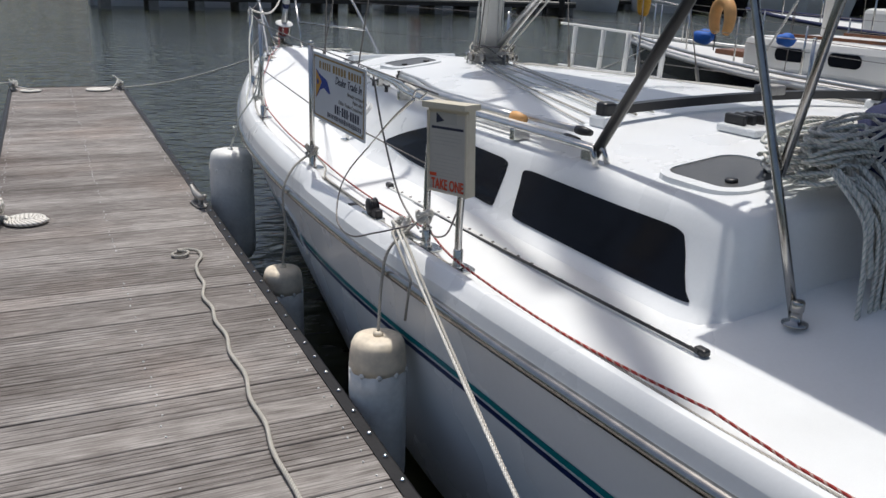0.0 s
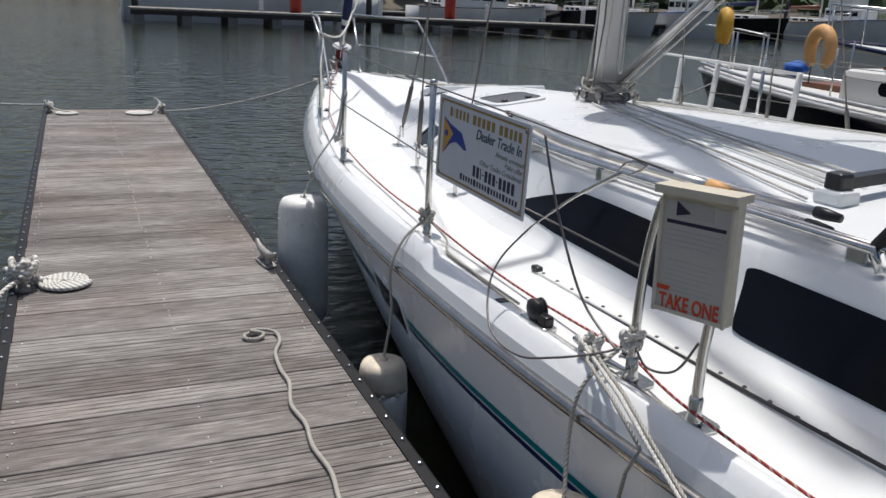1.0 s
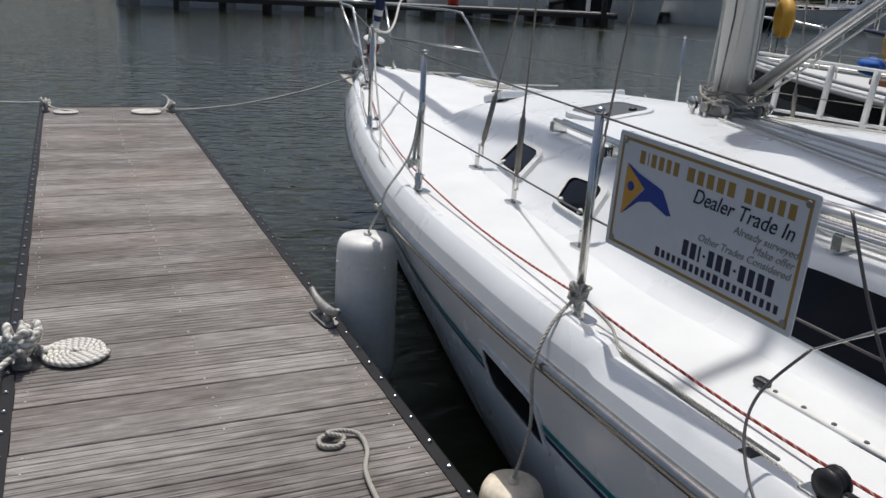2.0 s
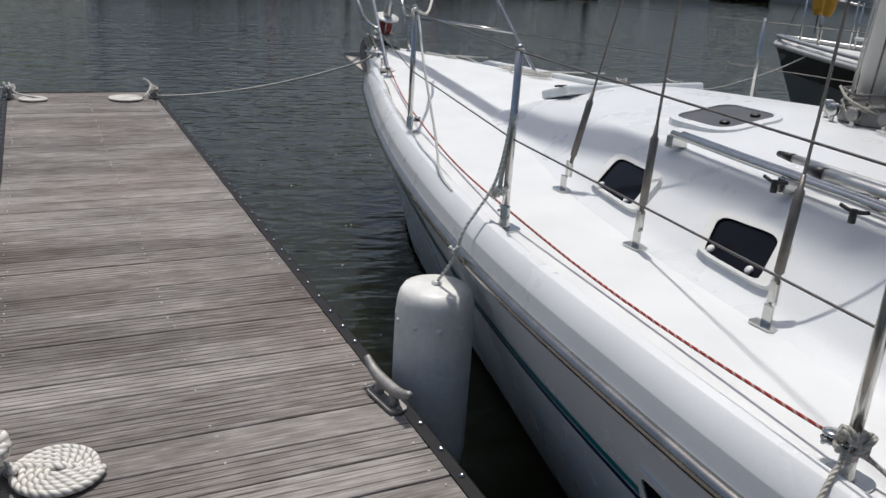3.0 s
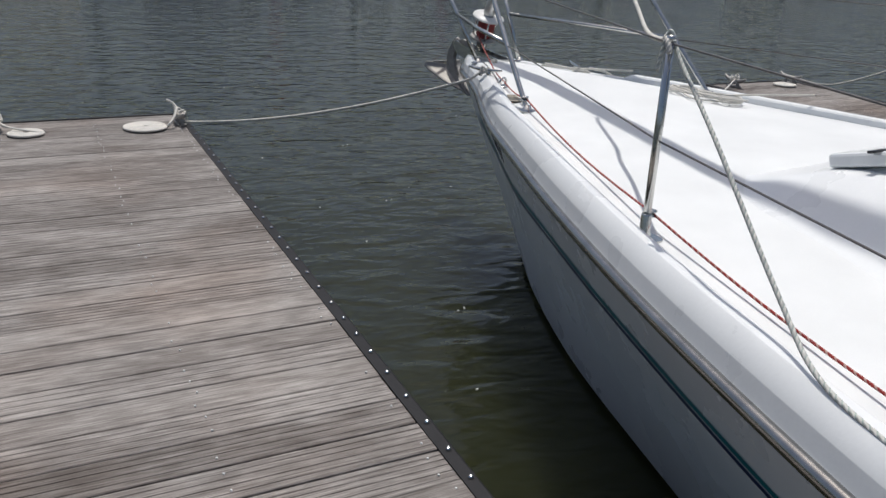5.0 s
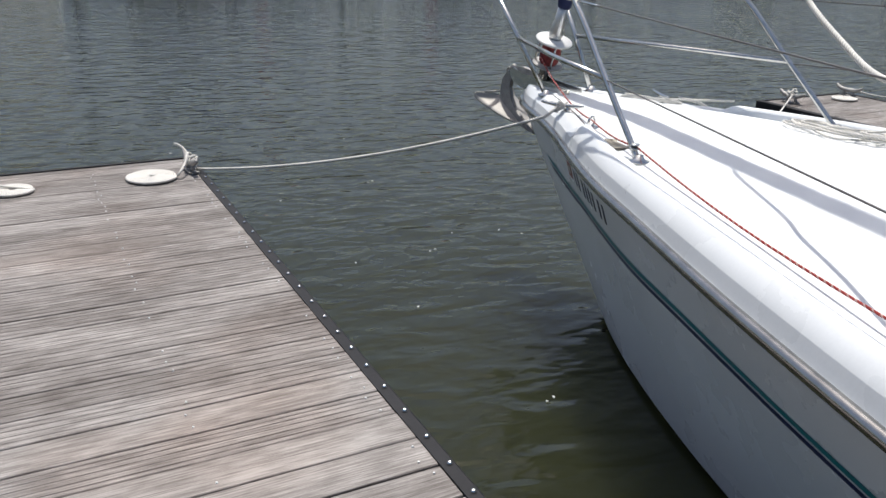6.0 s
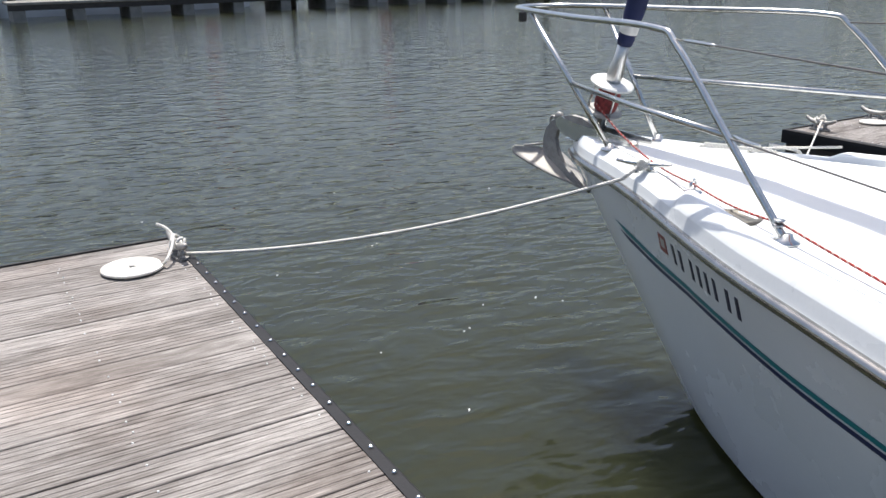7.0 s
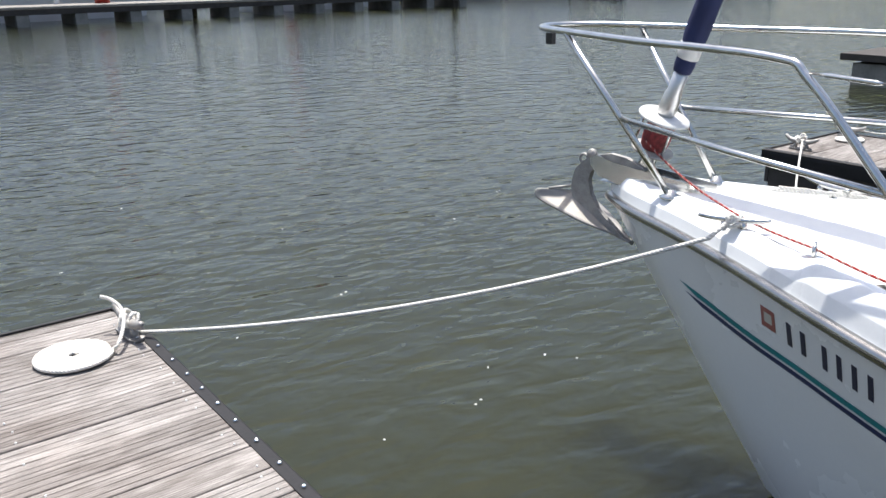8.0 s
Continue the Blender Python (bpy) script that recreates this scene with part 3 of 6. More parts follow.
tops, mids = [], []
for x, y, h in STANCHIONS:
    for sgn in (1, -1):
        b = stanchion(sgn * x, y, h)
        if sgn == 1:
            tops.append(b + Vector((0, 0, h - 0.01)))
            mids.append(b + Vector((0, 0, h * 0.52)))
GATE_F, GATE_A = lpt(-1.955, -7.555), lpt(-1.955, -7.80)
# boarding-gate hoop: the tube bends over at its top and runs down to the aft foot
gate = empty("gate_stanchion")
gate.parent = yacht
tube("hoop", curve([GATE_F, GATE_F + Vector((0, 0.0, 0.30)), GATE_F + Vector((0, -0.03, 0.49)), GATE_F + Vector((0, -0.07, 0.545)), GATE_F + Vector((0, -0.14, 0.565)), GATE_F + Vector((0, -0.22, 0.53)), GATE_A + Vector((0, -0.01, 0.38)), GATE_A + Vector((0, 0, 0.2)), GATE_A], 8), 0.0135, STEEL, gate, sides=12)
for g in (GATE_F, GATE_A):
    lathe("socket", [(0.026, 0.0), (0.022, 0.02), (0.018, 0.03), (0.018, 0.075), (0.015, 0.08)], STEEL, gate, segs=14, m=Matrix.Translation(g))
    bm = bmesh.new()
    slab(bm, rounded(0.09, 0.11, 0.03), 0.008, Matrix.Translation(g + Vector((0.01, 0, 0.008))))
    part("base_plate", bm, STEEL, gate)
tops.append(GATE_F + Vector((0, -0.06, 0.60)))
mids.append(GATE_F + Vector((0, 0, 0.33)))

PC = Vector((-0.553, -0.868, 1.241))
PA, PF = lpt(-0.653, -1.49), lpt(-0.165, -0.225)
# pulpit
pulpit = empty("pulpit")
pulpit.parent = yacht


def mx(v):
    return Vector((-v.x, v.y, v.z))


top = [PA, PA.lerp(PC, 0.5), PA.lerp(PC, 0.93), PC + Vector((0.025, 0.10, 0.014)), Vector((-0.38, -0.15, 1.262)), Vector((-0.23, 0.32, 1.268)), Vector((-0.14, 0.50, 1.268)), Vector((0.0, 0.57, 1.268))]
ring = curve(top + [mx(v) for v in top[-2::-1]], 8)
tube("top_rail", ring, 0.0135, STEEL, pulpit, sides=12)
PFT = Vector((-0.252, 0.265, 1.264))
for f in (lambda v: v, mx):
    tube("leg", [f(PF), f(PF.lerp(PFT, 0.5)), f(PFT)], 0.0135, STEEL, pulpit, sides=12)
    q1 = PF.lerp(PFT, 0.47)
    q2 = PA.lerp(PC, 0.48)
    tube("mid_rail", [f(q1), f(q1.lerp(q2, 0.5) + Vector((-0.02, 0, 0))), f(q2)], 0.012, STEEL, pulpit, sides=12)
    for b in (PF, PA):
        lathe("foot", [(0.045, 0.0), (0.045, 0.006), (0.022, 0.014), (0.017, 0.03)], STEEL, pulpit, segs=16, m=Matrix.Translation(f(b)))
boxpart("bow_lamp", (-0.17, 0.42, 1.228), (0.028, 0.036, 0.048), BLACK, pulpit, "small black navigation lamp")


def wire(name, pts, r=0.003, mat=WIRE, parent=yacht, label="", sides=6):
    return tube(name, pts, r, mat, parent, label, sides)


for f in (lambda v: v, mx):
    wire("upper_lifeline", [f(PC + Vector((0, -0.03, -0.02)))] + [f(t) for t in tops], 0.0032)
    wire("lower_lifeline", [f(PA.lerp(PC, 0.47))] + [f(t) for t in mids], 0.0032)
a, b = PC + Vector((0, -0.03, -0.02)), tops[0]
tube("lifeline_turnbuckle", [a.lerp(b, 0.02), a.lerp(b, 0.03), a.lerp(b, 0.10), a.lerp(b, 0.11)], [0.004, 0.0075, 0.0075, 0.004], STEEL, yacht)

# shrouds with turnbuckles
MAST = Vector((0.0, -4.84, 0.0))
for x, y, tx, ty, tz in ((-1.19, -4.29, -0.08, -4.80, 7.0), (-1.37, -4.95, -1.15, -4.98, 7.2), (-1.47, -5.60, -0.08, -4.9, 7.0)):
    for sg in (1, -1):
        b = lpt(sg * x, y)
        tp = Vector((sg * tx, ty, tz))
        d = (tp - b).normalized()
        sh = empty("shroud")
        sh.parent = yacht
        bm = bmesh.new()
        slab(bm, rounded(0.06, 0.085, 0.015), 0.006, Matrix.Translation(b + Vector((0, 0, 0.007))))
        box(bm, b + Vector((0, 0, 0.035)), (0.010, 0.032, 0.06), 0, 0.003)
        part("chainplate", bm, STEEL, sh)
        bm = bmesh.new()
        for s2 in (-1, 1):
            box(bm, b + d * 0.095 + Vector((s2 * 0.010, 0, 0)), (0.004, 0.020, 0.075), 0, 0.002)
        part("toggle", bm, STEEL, sh)
        tube("turnbuckle", [b + d * k for k in (0.12, 0.15, 0.155, 0.385, 0.39, 0.43)], [0.008, 0.009, 0.0140, 0.0140, 0.009, 0.006], TUBEMETAL, sh, "dull metal turnbuckle tube", 10)
        tube("wire", [b + d * 0.43, b.lerp(tp, 0.5), tp], 0.0048, WIRE, sh)

# mast, step and standing parts
mast_sec = [(0.068 * math.cos(a) * (1.0), 0.112 * math.sin(a)) for a in [2 * math.pi * i / 28 for i in range(28)]]
rz = roofz(0, -4.84)
bm = bmesh.new()
slab(bm, mast_sec, 14.2, Matrix.Translation(MAST + Vector((0, 0, rz + 14.2))))
mast = part("mast", bm, FARWHITE, yacht, "tall pale grey aluminium mast", True)
for dx in (-0.03, 0.03):
    boxpart("sail_track", (dx * 0.6, -4.84 - 0.113, rz + 7), (0.010, 0.012, 13.6), ALLOY, mast)
for s2 in (-1, 1):
    tube("spreader", [(s2 * 0.06, -4.86, 6.48), (s2 * 0.62, -4.92, 6.52), (s2 * 1.18, -4.98, 6.56)], [0.034, 0.030, 0.022], FARWHITE, mast, "pale aluminium spreader", 10)
bm = bmesh.new()
slab(bm, [(x * 1.75, y * 1.5) for x, y in mast_sec], 0.05, Matrix.Translation(MAST + Vector((0, 0, rz + 0.055))))
part("mast_step", bm, GALV, yacht, "dull metal mast step collar")
for k, (x, y) in enumerate(((-0.13, -4.72), (-0.16, -4.84), (-0.14, -4.97), (0.12, -4.99), (0.15, -4.86), (0.0, -5.05), (-0.06, -4.64))):
    blk = empty("turning_block")
    blk.parent = yacht
    c = Vector((x, y, roofz(x, y) + 0.05))
    for s2 in (-1, 1):
        lathe("cheek", [(0.028, -0.002), (0.028, 0.003), (0.016, 0.005)], GALV if k % 3 else STEEL, blk, segs=14, m=Matrix.Translation(c + Vector((0.013 * s2, 0, 0))) @ Matrix.Rotation(radians(90 * s2), 4, "Y"))
    lathe("sheave", [(0.024, -0.009), (0.019, 0.0), (0.024, 0.009)], CAPMETAL, blk, segs=14, m=Matrix.Translation(c) @ Matrix.Rotation(radians(90), 4, "Y"))
    boxpart("shackle", c + Vector((0, 0, -0.036)), (0.012, 0.02, 0.03), STEEL, blk)
# halyards down the mast
for k, (x, y) in enumerate(((-0.076, -4.78), (-0.078, -4.86), (-0.072, -4.91), (0.074, -4.82), (-0.05, -4.745))):
    wire("halyard", [(x * 1.5, y, rz + 0.08), (x, y, rz + 0.5), (x, y, rz + 13.5)], 0.005, WIRE if k % 2 else ROPEWHITE, sides=6)
rnd = random.Random(3)
for k in range(3):
    pts = []
    for i in range(14):
        a = 2 * math.pi * i / 7 + k
        q = rnd.uniform(0.10, 0.17)
        pts.append((q * math.cos(a), -4.86 + q * 1.2 * math.sin(a), rz + 0.04 + rnd.uniform(0, 0.10)))
    wire("halyard_tail", curve(pts, 4), 0.006, (ROPEGREY, WIRE, ROPEGREY)[k], sides=6)
# vang and boom
tube("boom_vang", [(0, -4.97, rz + 0.14), (0, -5.6, rz + 0.63), (0, -6.5, rz + 1.33)], 0.03, ALLOY, yacht, "grey aluminium boom vang", 12)
wire("vang_tackle", [(0.03, -5.0, rz + 0.10), (0.03, -6.5, rz + 1.25)], 0.006, ROPEWHITE)
wire("vang_tackle", [(-0.035, -5.0, rz + 0.10), (-0.035, -6.4, rz + 1.2)], 0.006, ROPEGREY)
tube("boom", [(0, -4.95, 2.28), (0, -7.5, 2.30), (0, -9.9, 2.34)], 0.075, FARWHITE, yacht, "white aluminium boom", 14)
tube("sail_cover", curve([(0, -4.90, 3.05), (0, -5.5, 2.80), (0, -7.5, 2.62), (0, -9.7, 2.52)], 6), [0.24 + 0.09 * (1 - i / 18) for i in range(19)], CANVAS, yacht, "navy canvas sail cover", 14)

# forestay with furled sail and drum
FS0, FS1 = Vector((0, 0.02, 0.70)), Vector((0, -4.75, 14.4))
fd = (FS1 - FS0).normalized()
furler = empty("furler")
furler.parent = yacht
fm = Matrix.Translation(FS0) @ fd.to_track_quat("Z", "X").to_matrix().to_4x4()
lathe("upper_flange", [(0.105, 0.235), (0.108, 0.240), (0.105, 0.246), (0.03, 0.252)], FARWHITE, furler, "white furler flange", 28, fm)
lathe("lower_flange", [(0.088, 0.085), (0.09, 0.09), (0.088, 0.096)], GALV, furler, "", 28, fm)
lathe("drum_line", [(0.045, 0.097), (0.055, 0.11), (0.060, 0.15), (0.055, 0.20), (0.045, 0.234)], DRUMRED, furler, "wound red furling line", 24, fm)
lathe("hub", [(0.034, -0.02), (0.034, 0.07), (0.045, 0.085)], STEEL, furler, "", 16, fm)
lathe("swivel", [(0.034, 0.250), (0.040, 0.27), (0.036, 0.34), (0.030, 0.36), (0.030, 0.47)], ALLOY, furler, "", 16, fm)
for a in range(3):
    v = fm @ Vector((0.08 * math.cos(a * 2.1 + 0.6), 0.08 * math.sin(a * 2.1 + 0.6), 0.09))
    w = fm @ Vector((0.08 * math.cos(a * 2.1 + 0.6), 0.08 * math.sin(a * 2.1 + 0.6), 0.24))
    tube("cage_bar", [v, w], 0.006, STEEL, furler)
L = (FS1 - FS0).length
rr, pp = [], []
for i in range(60):
    u = 0.44 + (L - 1.2) * (i / 59) ** 1.5
    pp.append(FS0 + fd * u)
    rr.append(0.034 + 0.012 * min(1, i / 4) + 0.018 * math.sin(math.pi * min(1, u / L)) + 0.003 * math.sin(i * 2.4))
tube("furled_sail", pp, rr, CANVAS, yacht, "rolled headsail with navy sun cover", 14)
tube("sail_tape", [FS0 + fd * 0.50, FS0 + fd * 0.52, FS0 + fd * 0.55, FS0 + fd * 0.56], 0.045, FARWHITE, yacht, "white sail tape", 14)

# anchor on its roller
roller = empty("bow_roller")
roller.parent = yacht
for s2 in (-1, 1):
    bm = bmesh.new()
    slab(bm, [(-0.42, -0.03), (0.0, -0.03), (0.10, -0.01), (0.15, 0.03), (0.15, 0.065), (0.11, 0.08), (0.03, 0.06), (-0.42, 0.03)], 0.006, Matrix.Translation((-0.03 + 0.045 * s2, 0.10, 0.66)) @ Matrix.Rotation(radians(90), 4, "Z") @ Matrix.Rotation(radians(90), 4, "X"))
    part("cheek_plate", bm, STEEL, roller)
boxpart("channel", (-0.03, -0.05, 0.628), (0.086, 0.5, 0.008), STEEL, roller)
lathe("wheel", [(0.034, -0.036), (0.018, 0.0), (0.034, 0.036)], BLACK, roller, segs=18, m=Matrix.Translation((-0.03, 0.20, 0.69)) @ Matrix.Rotation(radians(90), 4, "Y"))
FLUKE = material("dull_zinc_plate", (0.34, 0.325, 0.30), 0.6, 0.35, 0.15, 9, 0.3, 90)
anchor = tagged(empty("anchor", BOAT @ Matrix.Translation((-0.03, 0.40, 0.60))), "grey galvanised plough anchor stowed on the bow roller", "anchor")
bm = bmesh.new()
shank = [(-0.42, 0.115), (-0.33, 0.146), (-0.25, 0.152), (-0.17, 0.135), (-0.10, 0.10), (-0.055, 0.055), (-0.038, 0.0), (-0.036, -0.055), (-0.06, -0.11), (-0.12, -0.16), (-0.24, -0.20), (-0.36, -0.224), (-0.27, -0.165), (-0.19, -0.105), (-0.148, -0.045), (-0.132, 0.015), (-0.145, 0.055), (-0.18, 0.082), (-0.25, 0.098), (-0.33, 0.092), (-0.42, 0.062)]
slab(bm, shank, 0.024, Matrix.Translation((-0.012, 0, 0)) @ Matrix.Rotation(radians(90), 4, "Z") @ Matrix.Rotation(radians(90), 4, "X"))
part("shank", bm, GALV, anchor)
for s2 in (-1, 1):
    keel = curve([(0, -0.36, -0.224), (0, -0.26, -0.178), (0, -0.16, -0.125), (0, -0.08, -0.085), (s2 * 0.012, -0.03, -0.060), (s2 * 0.075, 0.03, -0.046), (s2 * 0.14, 0.078, -0.040)], 3)
    lip = curve([(s2 * 0.004, -0.36, -0.226), (s2 * 0.05, -0.27, -0.198), (s2 * 0.10, -0.17, -0.166), (s2 * 0.132, -0.06, -0.128), (s2 * 0.150, 0.05, -0.092), (s2 * 0.154, 0.078, -0.070), (s2 * 0.148, 0.082, -0.046)], 3)
    sheet("fluke", [[a.lerp(b, v) - Vector((0, 0, 0.012 * math.sin(math.pi * v))) for v in (0.0, 0.25, 0.5, 0.75, 1.0)] for a, b in zip(keel, lip)], FLUKE, anchor, "dull galvanised fluke plate", thick=0.009)
tube("tripping_bar", [(-0.01, -0.045, -0.028), (-0.05, 0.0, -0.035), (-0.10, 0.045, -0.042)], 0.006, GALV, anchor)
tube("shackle_ring", [(0.0, -0.075 + 0.022 * math.cos(a), 0.098 + 0.022 * math.sin(a)) for a in [2 * math.pi * i / 14 for i in range(14)]], 0.007, GALV, anchor, closed=True)
lathe("shackle", [(0.022, -0.012), (0.026, 0.0), (0.022, 0.012)], GALV, anchor, segs=12, m=Matrix.Translation((0, -0.12, 0.125)) @ Matrix.Rotation(radians(90), 4, "Y"))


# ---- dock ----
DX0, DX1, DY0, DY1, PITCH = -0.475, 0.862, -4.0, 12.08, 0.15935
FIRST = 12.0145         # joint behind the end board
dock = tagged(empty("dock"), "weathered grey timber finger dock with black rubber edging", "dock", kind="structure")


def board_mesh(width, grooves, deep=0.0):
    """One board along x: grooved or smooth top, eased edges."""
    w, t = (deep or PITCH) - 0.007, 0.035
    prof = [(-w / 2, -t), (-w / 2, -0.003), (-w / 2 + 0.003, 0)]
    if grooves:
        for i in range(grooves):
            c = -w / 2 + w * (i + 1 + 0.16 * math.sin(5.1 * i + grooves)) / (grooves + 1)
            prof += [(c - 0.0025, 0), (c - 0.0010, -0.0027), (c + 0.0010, -0.0027), (c + 0.0025, 0)]
    prof += [(w / 2 - 0.003, 0), (w / 2, -0.003), (w / 2, -t)]
    V = [(x, y, z) for x in (0, width) for y, z in prof]
    k = len(prof)
    F = [(i, i + 1, k + i + 1, k + i) for i in range(k - 1)] + [tuple(range(k))[::-1], tuple(range(k, 2 * k))]
    me = bpy.data.meshes.new("board")
    me.from_pydata(V, [], F)
    me.materials.append(DECKING)
    return me


def dock_boards(parent, x0, x1, y0, y1, seed):
    rnd = random.Random(seed)
    kinds = [board_mesh(x1 - x0, 5), board_mesh(x1 - x0, 4), board_mesh(x1 - x0, 3), board_mesh(x1 - x0, 0)]
    n = int((y1 - y0) / PITCH)
    heads = []
    for i in range(n):
        ob = new("board", kinds[rnd.choice((0, 1, 1, 2, 2, 3))])
        y = y1 - (i + 0.5) * PITCH
        ob.parent = parent
        ob.location = (x0 + rnd.uniform(-0.003, 0.003), y + rnd.uniform(-0.0015, 0.0015), rnd.uniform(-0.0015, 0.0015))
        ob.rotation_euler = (rnd.uniform(-0.006, 0.006), 0, rnd.uniform(-0.001, 0.001))
        for x in (x1 - 0.045, x0 + 0.045, (x0 + x1) / 2 + 0.02):
            for s in (-1, 1):
                if rnd.random() < 0.6:
                    heads.append((x + rnd.uniform(-0.012, 0.012), y + s * 0.042 + rnd.uniform(-0.006, 0.006)))
    bm = bmesh.new()
    for x, y in heads:
        bmesh.ops.create_cone(bm, cap_ends=True, segments=6, radius1=0.0044, radius2=0.0034, depth=0.004, matrix=Matrix.Translation((x, y, 0.003)))
    tagged(part("screw_heads", bm, TRACK, parent, "small bright deck screws"), kind="stuff")


def dock_frame(parent, x0, x1, y0, y1, studs=True):
    """Black rubber edging with studs, timber fascia, joists and floats."""
    smesh = None
    for sx, e in ((-1, x0), (1, x1)):
        bm = bmesh.new()
        prof = [(0.0, 0.006), (0.042, 0.006), (0.050, 0.0), (0.052, -0.03), (0.045, -0.12), (0.0, -0.12)]
        ks = [y0, y1 + 0.04]
        vs = [[bm.verts.new((e + sx * p, y, z)) for p, z in prof] for y in ks]
        for i in range(len(prof)):
            j = (i + 1) % len(prof)
            bm.faces.new((vs[0][i], vs[0][j], vs[1][j], vs[1][i]))
        bm.faces.new(vs[0])
        bm.faces.new(vs[1][::-1])
        strip = part("edge_bumper", bm, RUBBER, parent, "black rubber edge bumper")
        n = int((y1 - y0) / 0.16)
        for i in range(n if studs else 0):
            if smesh is None:
                b2 = bmesh.new()
                bmesh.ops.create_uvsphere(b2, u_segments=8, v_segments=5, radius=0.0095)
                smesh = bpy.data.meshes.new("stud")
                b2.to_mesh(smesh)
                b2.free()
                smesh.materials.append(STEEL)
            st = new("stud", smesh)
            st.parent = strip
            st.location = (e + sx * 0.026, y1 - 0.06 - i * 0.16 + 0.012 * math.sin(i * 7.3), 0.0085)
        boxpart("fascia", (e - sx * 0.02, (y0 + y1) / 2, -0.20), (0.04, y1 - y0, 0.24), DARKWOOD, parent, "dark timber fascia")
    boxpart("end_fascia", ((x0 + x1) / 2, y1 + 0.022, -0.15), (x1 - x0, 0.035, 0.28), DARKWOOD, parent, "dark timber end board")
    boxpart("end_bumper", ((x0 + x1) / 2, y1 + 0.05, -0.06), (x1 - x0 + 0.1, 0.02, 0.12), RUBBER, parent, "black rubber end bumper")
    for k in range(int((y1 - y0) / 2.4) + 1):
        boxpart("float_block", ((x0 + x1) / 2, y1 - 1.0 - k * 2.4, -0.52), (x1 - x0 - 0.12, 1.9, 0.44), CONCRETE, parent, "dark concrete float", bevel=0.02)


dock_frame(dock, DX0 + 0.05, DX1, DY0, DY1)


def cleat(name_m, horn=0.15, mat=GALV):
    """A dock cleat, long way along its own y."""
    c = empty("dock_cleat", name_m)
    bm = bmesh.new()
    slab(bm, rounded(0.07, 0.20, 0.03), 0.010, Matrix.Translation((0, 0, 0.010)))
    part("base", bm, mat, c)
    for s in (-1, 1):
        tube("leg", [(0, s * 0.055, 0.005), (0, s * 0.05, 0.03), (0, s * 0.04, 0.062)], [0.022, 0.016, 0.017], mat, c, sides=10)
        lathe("bolt", [(0.011, 0.010), (0.011, 0.016), (0.006, 0.020)], mat, c, segs=8, m=Matrix.Translation((0.0, s * 0.085, 0)))
    p = curve([(0, -horn, 0.098), (0, -horn * 0.7, 0.076), (0, -horn * 0.3, 0.064), (0, horn * 0.3, 0.064), (0, horn * 0.7, 0.076), (0, horn, 0.104)], 4)
    k = len(p)
    tube("horn", p, [0.011 + 0.011 * math.sin(math.pi * (i + 0.6) / (k + 0.2)) for i in range(k)], mat, c, sides=10)
    return c


CL = "grey galvanised cleat bolted to the dock edge"
tagged(cleat(pose(0.838, 5.63, 0.008, 0, 0, 8)), CL, "cleat", "dock cleats")
tagged(cleat(pose(0.836, 11.74, 0.008, 0, 0, 4)), "galvanised cleat with a white bow line made fast", "cleat", "dock cleats")
tagged(cleat(pose(-0.405, 11.84, 0.008, 0, 0, 0)), "galvanised cleat with a white line made fast", "cleat", "dock cleats")
tagged(cleat(pose(-0.405, 5.56, 0.008, 0, 0, 0)), "galvanised cleat under a thick white rope knot", "cleat", "dock cleats")
tagged(cleat(pose(0.835, 0.55, 0.008, 0, 0, 0)), "galvanised cleat holding the yacht's spring line", "cleat", "dock cleats")


def spiral(x, y, r, rope, seed=0, turns=None):
    """A flat coil of line lying on the dock."""
    rnd = random.Random(seed)
    n = turns or int(r / (2 * rope))
    pts = []
    for i in range(n * 22):
        a = 2 * math.pi * i / 22
        q = 0.018 + (r - 0.018 - rope) * i / (n * 22)
        pts.append((x + q * math.cos(a), y + q * math.sin(a), 0.008 + rope + rnd.uniform(-0.0008, 0.0008)))
    return pts


for nm, x, y, r, lead in (("near", -0.215, 5.56, 0.140, [(-0.33, 5.60, 0.03), (-0.38, 5.58, 0.07)]), ("far", 0.575, 11.66, 0.165, [(0.74, 11.585, 0.045), (0.79, 11.66, 0.085), (0.825, 11.74, 0.125), (0.86, 11.76, 0.09), (0.84, 11.70, 0.06), (0.80, 11.735, 0.075), (0.825, 11.79, 0.115), (0.80, 11.84, 0.15), (0.765, 11.87, 0.165)]), ("far", -0.215, 11.68, 0.13, [(-0.33, 11.74, 0.05), (-0.39, 11.82, 0.09)])):
    thick = 0.0118 if nm == "near" else 0.0085
    c = spiral(x, y, r, thick, len(nm))
    e = c[-1]
    ob = tube("coiled_rope", c + curve([e] + lead, 8), thick, ROPELAID if nm == "near" else ROPEWHITE, sides=8)
    tagged(ob, "flat spiral coil of white rope lying on the dock boards", "rope", "coiled lines")


def knot(name, c, r, rope, mat, turns=3, seed=1, label="", parent=None, squash=0.7):
    """Tangled turns of a line round a fitting."""
    rnd = random.Random(seed)
    pts = []
    for i in range(turns * 9):
        a = 2 * math.pi * i / 9 + rnd.uniform(-0.2, 0.2)
        q = r * rnd.uniform(0.75, 1.1)
        pts.append((c[0] + q * math.cos(a) * (0.75 if i // 9 % 2 else 1.0), c[1] + q * math.sin(a) * (1.0 if i // 9 % 2 else 0.6), c[2] + rnd.uniform(-r, r) * squash + (i / (turns * 9) - 0.5) * r * 0.6))
    return tube(name, curve(pts, 4), rope, mat, parent, label, 7)


